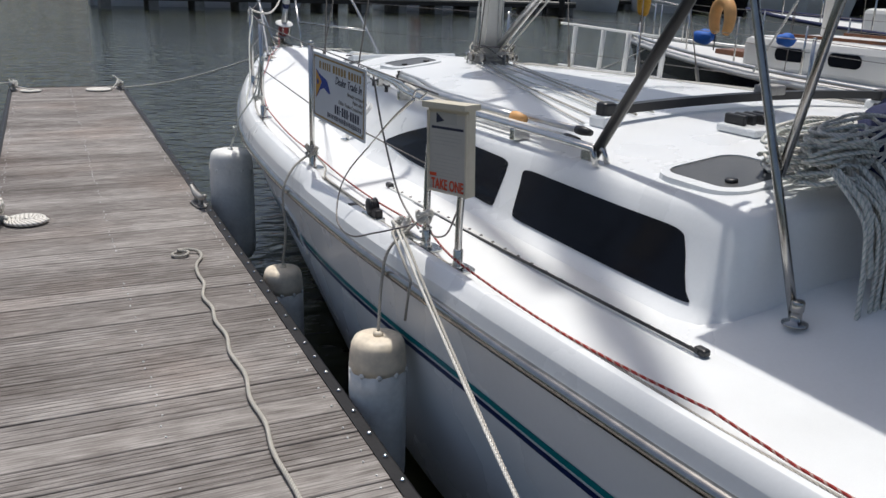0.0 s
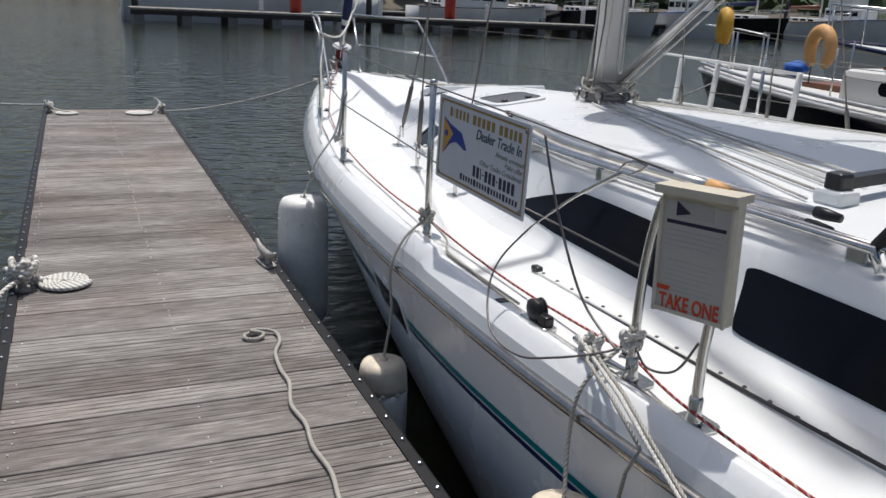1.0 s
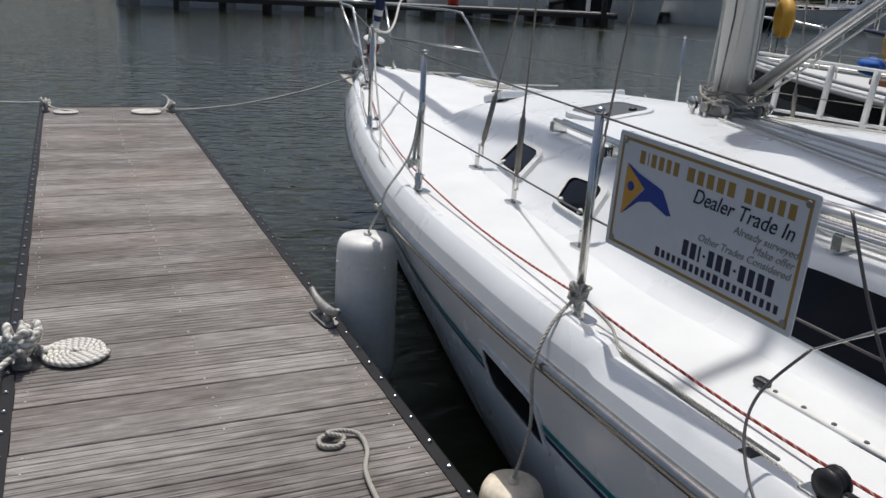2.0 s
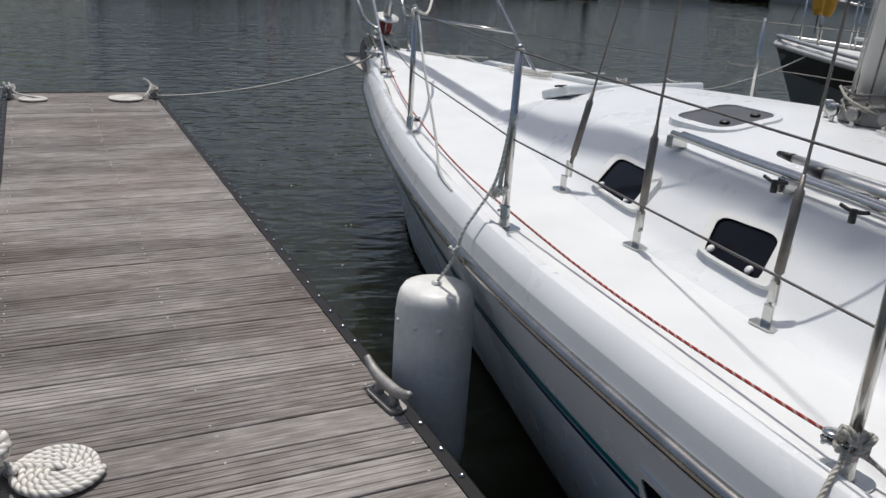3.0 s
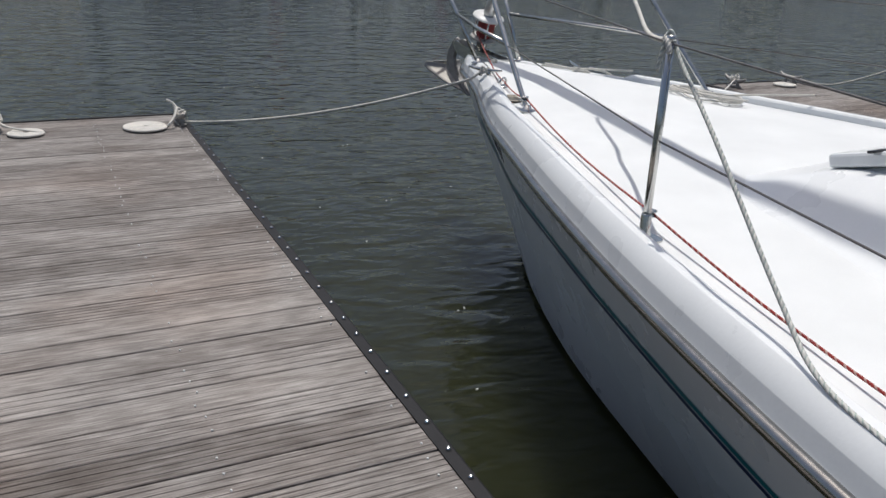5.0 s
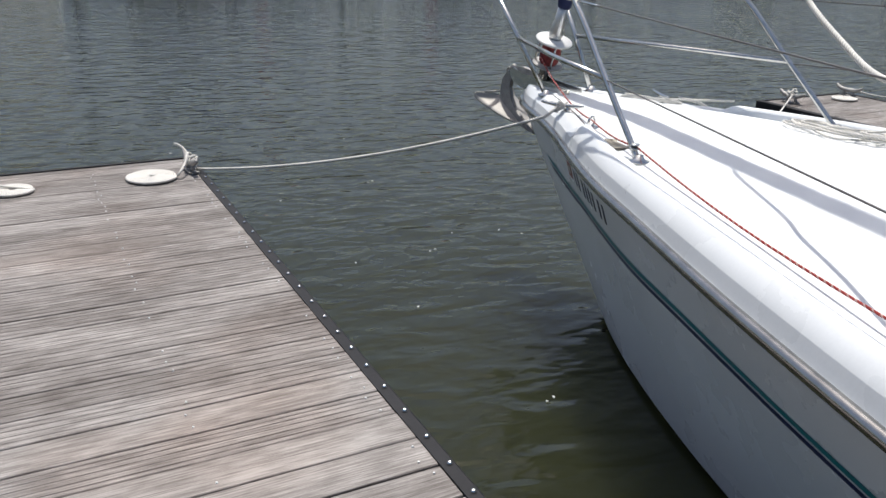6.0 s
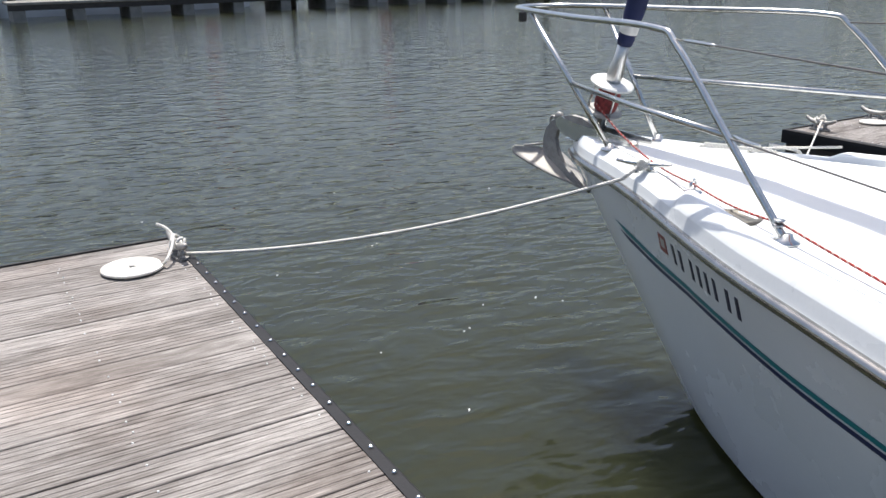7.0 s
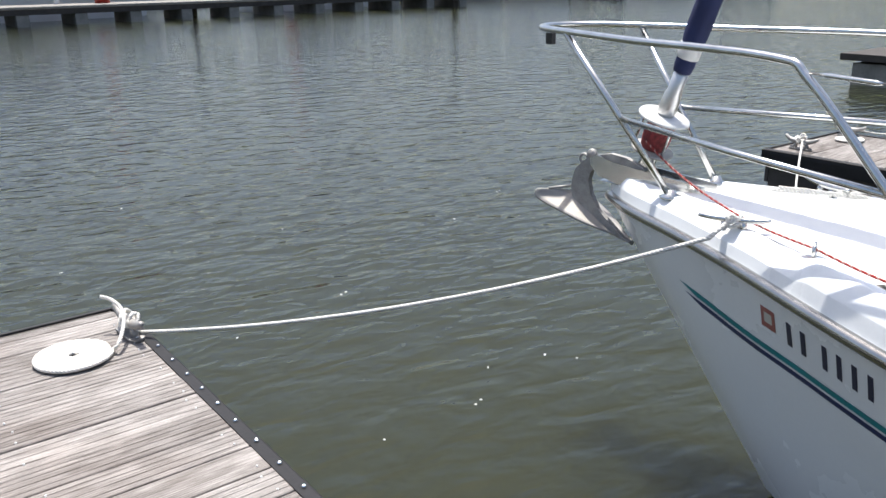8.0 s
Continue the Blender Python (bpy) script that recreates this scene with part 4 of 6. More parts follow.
tagged(knot("rope_knot", (-0.40, 5.56, 0.085), 0.080, 0.0150, ROPELAID, 4, 3), "thick white rope hitched round a dock cleat", "rope")
tagged(knot("rope_knot", (0.836, 11.735, 0.078), 0.045, 0.0085, ROPEWHITE, 3, 5), "white rope figure-eighted on a dock cleat", "rope")
tagged(knot("rope_knot", (-0.405, 11.84, 0.085), 0.055, 0.0095, ROPEWHITE, 4, 8), "white rope figure-eighted on a dock cleat", "rope")
tagged(tube("mooring_line", curve([(-0.41, 5.50, 0.07), (-0.50, 5.40, 0.03), (-0.57, 5.25, -0.05), (-0.9, 4.7, -0.1), (-1.9, 3.4, 0.2)], 10), 0.0125, ROPELAID, sides=8), "thick white line leading off the dock edge", "rope")
tagged(tube("mooring_line", curve([(-0.42, 11.84, 0.09), (-1.0, 11.90, 0.10), (-2.6, 12.0, 0.25), (-4.4, 12.1, 0.55)], 10), 0.0095, ROPEWHITE, sides=8), "white mooring line stretched over the water", "rope")
loose = [(0.60, 4.64, 0.014), (0.535, 4.62, 0.014), (0.53, 4.57, 0.014), (0.58, 4.555, 0.014), (0.61, 4.59, 0.022), (0.56, 4.62, 0.03), (0.62, 4.63, 0.024), (0.67, 4.60, 0.015), (0.665, 4.50, 0.014), (0.62, 4.38, 0.014), (0.605, 4.22, 0.014), (0.61, 4.08, 0.014), (0.575, 3.9, 0.014), (0.59, 3.74, 0.014), (0.575, 3.58, 0.014), (0.59, 3.4, 0.014), (0.57, 3.22, 0.014), (0.585, 3.0, 0.014), (0.56, 2.8, 0.014), (0.57, 2.6, 0.014), (0.55, 2.4, 0.014), (0.56, 2.1, 0.014), (0.54, 1.6, 0.014)]
tagged(tube("loose_rope", curve(loose, 7), 0.0085, ROPEGREY, sides=8), "loose grey rope with a small eye on the boards", "rope")

# ---- mooring lines of the yacht ----
W = BOAT

bow_cl = Vector((-0.357, -0.61, deckz(-0.30, -0.61) + 0.03))
dockcl = Vector((0.86, 11.70, 0.026))
chock = W @ Vector((-0.425, -0.56, 0.618))
pts = []
for i in range(25):
    u = i / 24
    p = dockcl.lerp(chock, u)
    p.z -= 0.30 * u * (1 - u)
    pts.append(p)
pts += [W @ Vector((-0.36, -0.60, bow_cl.z + 0.01))]
tagged(tube("bow_line", pts, 0.0085, ROPEWHITE, sides=8), "white bow line from the yacht to the dock cleat", "rope")


def deck_cleat(x, y, rz=0.0, parent=yacht, l=0.12):
    c = empty("deck_cleat")
    c.parent = parent
    z = deckz(x, y)
    c.matrix_basis = pose(x, y, z, 0, 0, rz)
    for s in (-1, 1):
        tube("leg", [(0, s * 0.035, 0), (0, s * 0.03, 0.035)], [0.014, 0.010], STEEL, c, sides=8)
    p = curve([(0, -l, 0.046), (0, -l * 0.5, 0.04), (0, 0, 0.038), (0, l * 0.5, 0.04), (0, l, 0.046)], 4)
    tube("horn", p, [0.006 + 0.006 * math.sin(math.pi * (i + 0.8) / (len(p) + 0.6)) for i in range(len(p))], STEEL, c, sides=8)
    return c


deck_cleat(-0.357, -0.61, 24)
deck_cleat(0.33, -0.61, -24)
deck_cleat(-1.985, -7.45, 0)
tagged(yacht, kind="thing")
# ---- yacht: hull markings and fittings ----


def hull_pt(y, z, off=0.0):
    return Vector((-(hullx(y, z) + off), y, z))


def hull_band(name, mat, top, wide, y0, y1, label, off=0.0025):
    """A stripe along the port topsides, top metres under the rub rail, tapering at its fore end."""
    rows = [[], [], []]
    fall = table([(-0.33, 0.0), (-0.8, 0.046), (-1.6, 0.052), (-3.5, 0.058), (-5.6, 0.064), (-6.6, 0.055), (-7.4, 0.028), (-8.2, 0.006), (-12.3, 0.0)])
    for i in range(121):
        y = y0 + (y1 - y0) * (i / 120) ** 1.3
        t = min(1.0, (y0 - y) / 0.10 + 0.05)
        zc = railz(y) - top - fall(y)
        for r, q in zip(rows, (0.0, 0.5, 1.0)):
            r.append(hull_pt(y, zc - wide * q * t, off))
    return sheet(name, rows, mat, yacht, label)


hull_band("hull_stripe", TEAL, 0.204, 0.024, -0.33, -12.0, "teal boot stripe")
hull_band("hull_stripe", NAVY, 0.238, 0.021, -0.36, -12.0, "navy boot stripe")


def hull_plate(name, outline, mat, off, label="", inner=None, parent=None):
    """A plate on the port topsides; outline in (y, z)."""
    bm = bmesh.new()
    a = [bm.verts.new(hull_pt(y, z, off)) for y, z in outline]
    b = [bm.verts.new(hull_pt(y, z, -0.004)) for y, z in outline]
    k = len(a)
    if inner:
        c = [bm.verts.new(hull_pt(y, z, off)) for y, z in inner]
        d = [bm.verts.new(hull_pt(y, z, 0.001)) for y, z in inner]
        for i in range(k):
            j = (i + 1) % k
            bm.faces.new((a[i], a[j], c[j], c[i]))
            bm.faces.new((c[i], c[j], d[j], d[i]))
    else:
        bm.faces.new(a)
    for i in range(k):
        j = (i + 1) % k
        bm.faces.new((a[i], b[i], b[j], a[j]))
    return part(name, bm, mat, parent or yacht, label)


def grow(o, f):
    ym, zm = sum(p[0] for p in o) / len(o), sum(p[1] for p in o) / len(o)
    return [(ym + (y - ym) * (1 + f * 0.5), zm + (z - zm) * (1 + f)) for y, z in o]


for y0 in (-5.66,):
    o = quad_outline([(y0, 0.255), (y0 - 0.42, 0.240), (y0 - 0.46, 0.085), (y0 - 0.03, 0.100)], 0.14)
    hull_plate("hull_port_frame", grow(o, 0.28), HULLWHITE, 0.010, "white moulded hull port frame", o)
    hull_plate("hull_port_pane", grow(o, 0.03), ACRYLIC, 0.006, "dark smoked hull port")

# registration shown as plain bars, with a small tag ahead of it
for i, (w, gap) in enumerate(((0.05, 0.012), (0.05, 0.04), (0.045, 0.012), (0.045, 0.012), (0.045, 0.012), (0.045, 0.04), (0.05, 0.012), (0.05, 0.0))):
    y = -0.905 - sum(a + b for a, b in ((0.05, 0.012), (0.05, 0.04), (0.045, 0.012), (0.045, 0.012), (0.045, 0.012), (0.045, 0.04), (0.05, 0.012), (0.05, 0.0))[:i])
    zt = railz(y) - 0.098
    hull_plate("registration_bar", [(y, zt), (y - w * 0.42, zt - 0.002), (y - w * 0.42, zt - 0.092), (y, zt - 0.090)], INK, 0.0022)
zt = railz(-0.80) - 0.094
hull_plate("registration_tag", [(-0.785, zt), (-0.850, zt - 0.003), (-0.850, zt - 0.083), (-0.785, zt - 0.080)], TAGRED, 0.0022, "small red and white tag")
hull_plate("tag_centre", [(-0.80, zt - 0.018), (-0.836, zt - 0.02), (-0.836, zt - 0.06), (-0.80, zt - 0.058)], PAPER, 0.0032)

# deck fittings forward
for x, y in ((-0.437, -0.935),):
    f = empty("fairlead")
    f.parent = yacht
    c = lpt(x, y)
    lathe("base", [(0.04, 0.0), (0.038, 0.008), (0.02, 0.012)], STEEL, f, segs=18, m=Matrix.Translation(c))
    tube("ring", [c + Vector((0.026 * math.cos(a), 0.008 * math.cos(a), 0.032 + 0.022 * math.sin(a))) for a in [2 * math.pi * i / 16 for i in range(16)]], 0.006, STEEL, f, closed=True)
lathe("filler_cap", [(0.086, 0.0), (0.086, 0.008), (0.080, 0.012), (0.068, 0.012), (0.064, 0.007)], CAPMETAL, yacht, "dull metal deck filler cap", 24, Matrix.Translation(lpt(-0.566, -1.24)))
for y in (-1.45, -3.02, -4.52, -6.10, -7.50):
    x = -(half(y) - 0.17)
    b2 = empty("lead_block")
    b2.parent = yacht
    c = lpt(x, y, 0.055)
    for s in (-1, 1):
        lathe("cheek", [(0.020, -0.002), (0.022, 0.003), (0.008, 0.006)], STEEL, b2, segs=14, m=Matrix.Translation(c + Vector((0, 0, 0.008 * s))))
    lathe("sheave", [(0.017, -0.006), (0.012, 0.0), (0.017, 0.006)], BLACK, b2, segs=14, m=Matrix.Translation(c))
    tube("strap", [c, c + Vector((-0.03, 0, -0.005))], 0.005, STEEL, b2)
bm = bmesh.new()
HM = pose(-0.02, -3.22, roofz(0.0, -3.22) - 0.008, math.degrees(math.atan2(roofz(0, -3.1) - roofz(0, -3.34), 0.24)), 0, 0)
box(bm, (0.06, 0, -0.020), (1.04, 0.24, 0.052), 0, 0.012, HM)
fh = part("forward_hatch", bm, GEL, yacht, "white foredeck hatch lid")
for x in (-0.46, -0.22, 0.25):
    boxpart("latch", (x, -0.07, 0.008), (0.075, 0.028, 0.010), BLACK, fh, "black hatch latch", m=HM)


def roof_hatch(cx, cy, w, l, rz, r=0.07):
    z = roofz(cx, cy) + 0.016
    sl = math.degrees(math.atan((roofz(cx + 0.15, cy) - roofz(cx - 0.15, cy)) / 0.3))
    m = pose(cx, cy, z, 0, -sl, rz)
    bm = bmesh.new()
    o, inn = rounded(w, l, r), rounded(w - 0.075, l - 0.075, r * 0.6)
    A = [bm.verts.new(m @ Vector((x, y, 0))) for x, y in o]
    B = [bm.verts.new(m @ Vector((x * 1.04, y * 1.04, -0.055))) for x, y in o]
    C = [bm.verts.new(m @ Vector((x, y, 0.004))) for x, y in inn]
    D = [bm.verts.new(m @ Vector((x, y, -0.008))) for x, y in inn]
    k = len(o)
    for i in range(k):
        j = (i + 1) % k
        bm.faces.new((A[i], A[j], C[j], C[i]))
        bm.faces.new((A[i], B[i], B[j], A[j]))
        bm.faces.new((C[i], C[j], D[j], D[i]))
    h = part("deck_hatch", bm, GEL, yacht, "white framed deck hatch")
    bm = bmesh.new()
    slab(bm, inn, 0.012, m @ Matrix.Translation((0, 0, -0.001)))
    p = part("hatch_pane", bm, HATCHGLASS, h, "smoked hatch pane")
    for dx in (-0.1, 0.1):
        lathe("hatch_knob", [(0.022, 0.0), (0.022, 0.008), (0.016, 0.012)], BLACK, h, segs=14, m=m @ Matrix.Translation((dx * w / 0.46, -l * 0.22, 0.0)))
    return h


HATCHGLASS = material("grey_hatch_acrylic", (0.085, 0.088, 0.09), 0.4, 0, 0.2, 9, spec=0.45)
roof_hatch(-0.47, -4.45, 0.42, 0.37, 0, 0.11)
roof_hatch(-1.12, -8.24, 0.42, 0.40, 0, 0.12)


# handrail and stowed poles along the roof edge
def edge(y, inb, dz):
    x = -(cabr(y) - inb - 0.5 * flare(y))
    return Vector((x, y, roofz(x, y) + dz))


HY = [-4.65 - i * (7.80 - 4.65) / 24 for i in range(25)]
rail = empty("hand_rail")
rail.parent = yacht
tube("grab_tube", [edge(HY[0] + 0.03, 0.16, 0.0)] + [edge(y, 0.16, 0.055) for y in HY] + [edge(HY[-1] - 0.03, 0.16, 0.0)], 0.013, STEEL, rail, sides=10)
tube("grab_tube", [edge(HY[0] + 0.03, 0.215, 0.0)] + [edge(y, 0.215, 0.05) for y in HY] + [edge(HY[-1] - 0.03, 0.215, 0.0)], 0.011, STEEL, rail, sides=10)
for i in range(0, 25, 5):
    boxpart("foot", edge(HY[i], 0.185, 0.022), (0.085, 0.035, 0.05), STEEL, rail)
for k, (inb, y0, y1, r, m) in enumerate(((0.30, -5.35, -7.05, 0.021, ALLOY), (0.36, -5.15, -7.45, 0.015, ALLOY), (0.26, -5.6, -7.5, 0.012, ROPEWHITE))):
    p = tagged(empty("stowed_pole"), "slim aluminium deck pole lashed along the coachroof", "pole", "stowed poles")
    p.matrix_world = BOAT
    tube("shaft", [edge(y0 + (y1 - y0) * i / 14, inb, 0.030 + r) for i in range(15)], r, m, p, sides=10)
    tube("tip", [edge(y1, inb, 0.03 + r), edge(y1 - 0.03, inb, 0.03 + r), edge(y1 - 0.09, inb, 0.03 + r)], [r * 1.3, r * 1.35, r * 0.9], BUOYORANGE if k == 0 else BLACK, p, "faded orange pole tip" if k == 0 else "black pole tip", 10)
    tube("jaw", [edge(y0, inb, 0.03 + r), edge(y0 + 0.08, inb, 0.03 + r)], [r * 1.1, r * 0.7], BLACK, p, "black end fitting", 10)
for y in (-5.30, -5.62):
    c = empty("roof_cleat")
    c.parent = yacht
    q = edge(y, 0.12, 0.0)
    tube("leg", [q, q + Vector((0, 0, 0.04))], 0.011, BLACK, c)
    tube("horn", curve([q + Vector((0, -0.045, 0.042)), q + Vector((0, 0, 0.032)), q + Vector((0, 0.045, 0.042))], 5), 0.006, BLACK, c)
# lines led aft over the roof
for k in range(6):
    x0, x1 = -0.20 + 0.06 * k, -0.98 + 0.075 * k
    pts = []
    for i in range(17):
        u = i / 16
        x = x0 + (x1 - x0) * (u ** 0.9) + 0.02 * math.sin(5 * u + k * 1.7)
        y = -4.98 - u * 2.28
        pts.append((x, y, roofz(x, y) + 0.012))
    wire("control_line", pts, 0.0055, (ROPEWHITE, ROPEGREY, ROPEGREEN, ROPEWHITE, ROPEGREY, ROPEWHITE)[k], label="line led aft over the coachroof")
for k in range(3):
    pts = [(0.12 + 0.05 * k + 0.9 * u + 0.03 * math.sin(6 * u + k), -5.0 - 2.2 * u, roofz(0.12 + 0.05 * k + 0.9 * u, -5.0 - 2.2 * u) + 0.012) for u in [i / 14 for i in range(15)]]
    wire("control_line", pts, 0.0055, (ROPEWHITE, ROPEGREY, ROPEWHITE)[k], label="line led aft over the coachroof")
for s in (-1, 1):
    cl = empty("clutch_bank")
    cl.parent = yacht
    x, y = s * 0.50, -7.80
    bm = bmesh.new()
    box(bm, (x, y, roofz(x, y) + 0.012), (0.26, 0.22, 0.035), 0, 0.01)
    part("pad", bm, GEL, cl, "white moulded pad")
    for k in range(4):
        boxpart("clutch", (x - 0.09 + 0.055 * k, y + 0.04, roofz(x, y) + 0.05), (0.026, 0.11, 0.045), BLACK, cl, bevel=0.008)
tv = empty("traveller")
tv.parent = yacht
tp = [(-0.95 + 2.0 * i / 12, -7.32, roofz(0, -7.2) + 0.055 - 0.03 * (i / 6 - 1) ** 2) for i in range(13)]
sheet("track", [[(x, y + dy, z + dz) for x, y, z in tp] for dy, dz in ((-0.025, -0.02), (-0.025, 0.02), (0.025, 0.02), (0.025, -0.02))], BLACK, tv, "black traveller track", smooth=False)
for x in (-0.93, 1.03):
    boxpart("end_stop", (x, -7.32, roofz(x, -7.3) + 0.07), (0.075, 0.07, 0.075), BLACK, tv, bevel=0.015)
    boxpart("riser", (x, -7.32, roofz(x, -7.3) + 0.02), (0.10, 0.12, 0.06), GEL, tv, bevel=0.015)
boxpart("car", (0.12, -7.32, roofz(0, -7.2) + 0.085), (0.14, 0.09, 0.05), GALV, tv, bevel=0.01)
tube("side_strut", [(-1.33, -7.73, roofz(-1.33, -7.73) - 0.01), (-1.30, -8.135, 1.5), (-1.267, -8.571, 2.2), (-1.25, -8.75, 2.5)], 0.022, BLACK, yacht, "black webbing-covered canopy strut", 8)
boxpart("strut_foot", (-1.335, -7.73, roofz(-1.33, -7.73) + 0.02), (0.05, 0.07, 0.06), STEEL, yacht, bevel=0.01)
tube("mainsheet", [(0.12, -7.2, 1.12), (0.05, -7.9, 2.25)], 0.006, ROPEWHITE, yacht)
# canopy frame and canopy over the cockpit
bf = empty("canopy_frame")
bf.parent = yacht
for s in (-1, 1):
    b = lpt(s * 1.39, -8.79, 0.052)
    tube("leg", [b, (s * 1.34, -8.60, 1.02), (s * 1.33, -8.42, 1.50), (s * 1.30, -8.12, 2.35), (s * 1.1, -8.05, 2.5)], 0.0145, RAILSTEEL, bf, sides=12)
    tube("leg", [(s * 1.33, -8.61, 1.0), (s * 1.26, -8.66, 1.5), (s * 1.25, -8.95, 2.45)], 0.0145, RAILSTEEL, bf, sides=12)
    lathe("foot", [(0.038, 0.0), (0.038, 0.006), (0.018, 0.012), (0.016, 0.04), (0.020, 0.044), (0.020, 0.07), (0.016, 0.075)], RAILSTEEL, bf, segs=14, m=Matrix.Translation(b))
rows = [[(x * 1.36, y, 2.50 + 0.12 * (1 - x * x) + 0.02 * math.sin(y * 5)) for x in [k / 8 for k in range(-8, 9)]] for y in (-8.10, -8.6, -9.2, -9.9, -10.6, -11.2)]
sheet("canopy", rows, CANVAS, yacht, "navy canvas cockpit canopy", thick=0.01)
# folded spray hood
hood = [(-0.86, -8.66, 1.02), (-0.70, -8.50, 1.06), (-0.30, -8.30, 1.07), (0.2, -8.22, 1.08), (0.7, -8.30, 1.07), (0.95, -8.50, 1.04), (1.05, -8.66, 0.98)]
hp = curve(hood, 6)
tube("spray_hood", hp, [0.085 + 0.014 * math.sin(i * 1.1) + 0.010 * math.sin(i * 2.7) for i in range(len(hp))], CANVAS, yacht, "folded navy canvas spray hood", 14)
rows = []
for i in range(14):
    u = i / 13
    rows.append([(-1.0 + 2.0 * k / 14, -8.62 - 0.35 * u + 0.02 * math.sin(k * 1.7 + u * 4), 1.03 - 0.28 * u + 0.015 * math.sin(k * 2.3)) for k in range(15)])
sheet("hood_skirt", rows, CANVAS, yacht, "sagging navy canvas skirt", thick=0.01)
# aft bulkhead of the coachroof
bk = [[(x * 1.05, CAB1 + 0.004, z) for x in [k / 6 for k in range(-6, 7)]] for z in (0.50, 0.75, roofz(0, CAB1))]
sheet("bulkhead", bk, GEL, yacht, thick=0.02)

# cockpit coaming that sweeps out aft of the cabin side
for s in (-1, 1):
    prof = ((1.70, -0.012), (1.64, 0.004), (1.56, 0.016), (1.46, 0.036), (1.37, 0.060), (1.29, 0.090), (1.21, 0.120), (1.12, 0.142), (1.0, 0.15), (0.96, 0.13), (0.95, 0.0))
    ys = [-8.15 - 3.55 * i / 44 for i in range(45)]
    grow_up = table([(-8.15, 0.0), (-8.35, 0.25), (-8.6, 0.85), (-8.8, 1.0), (-12, 1.0)])
    sheet("coaming", [[(s * (o - 0.03 * (-8.3 - y)), y, deckz(1.6, y) + (h if h < 0 else h * grow_up(y) - 0.014 * (1 - grow_up(y)))) for y in ys] for o, h in prof], GEL, yacht, "white moulded cockpit coaming")

# hanks of line on the roof
rnd = random.Random(11)
for k, (cx, cy, rx, ry, lift) in enumerate(((-0.86, -8.34, 0.22, 0.10, 0.0), (-0.98, -8.44, 0.20, 0.11, 0.02), (-1.10, -8.55, 0.16, 0.12, 0.03), (-1.02, -8.60, 0.22, 0.10, 0.06), (-1.14, -8.66, 0.13, 0.10, 0.05))):
    pts = []
    for i in range(62):
        a = 2 * math.pi * i / 8 + rnd.uniform(-0.45, 0.45)
        x, y = cx + rx * rnd.uniform(0.6, 1.15) * math.cos(a) + 0.25 * ry * math.sin(a), cy + ry * rnd.uniform(0.5, 1.2) * math.sin(a)
        pts.append((x, y, roofz(max(x, -1.25), max(y, -8.75)) + 0.014 + lift + 0.0022 * i + rnd.uniform(0, 0.022)))
    ob = tube("rope_hank", curve(pts, 4), 0.0062, ROPEWHITE if k in (1, 3) else ROPEGREEN, sides=7)
    ob.matrix_world = BOAT
    tagged(ob, "tangled hank of pale rope heaped on the coachroof", "rope", "rope hanks")
for k in range(2):
    pts = []
    for i in range(17):
        x = -1.27 + 0.013 * i + 0.05 * k + rnd.uniform(-0.018, 0.018)
        y = -8.86 + 0.03 * k - 0.004 * i + rnd.uniform(-0.012, 0.012)
        low = rnd.uniform(0.60, 0.76)
        pts += [(x - 0.01, y + 0.13, 1.03 + rnd.uniform(-0.03, 0.04)), (x + rnd.uniform(-0.01, 0.01), y + 0.01, 0.94 + rnd.uniform(-0.02, 0.02)), (x + rnd.uniform(-0.012, 0.012), y - 0.02, 0.82), (x + 0.006, y - 0.025, low), (x + 0.018, y - 0.02, low + 0.03), (x + rnd.uniform(0.0, 0.03), y - 0.01, 0.86), (x + 0.012, y + 0.02, 0.96)]
    ob = tube("rope_hank", curve(pts, 4), 0.0058, (ROPEGREEN, ROPEGREY)[k], sides=7)
    ob.matrix_world = BOAT
    tagged(ob, "long loops of pale green-flecked rope hanging down", "rope", "rope hanks")


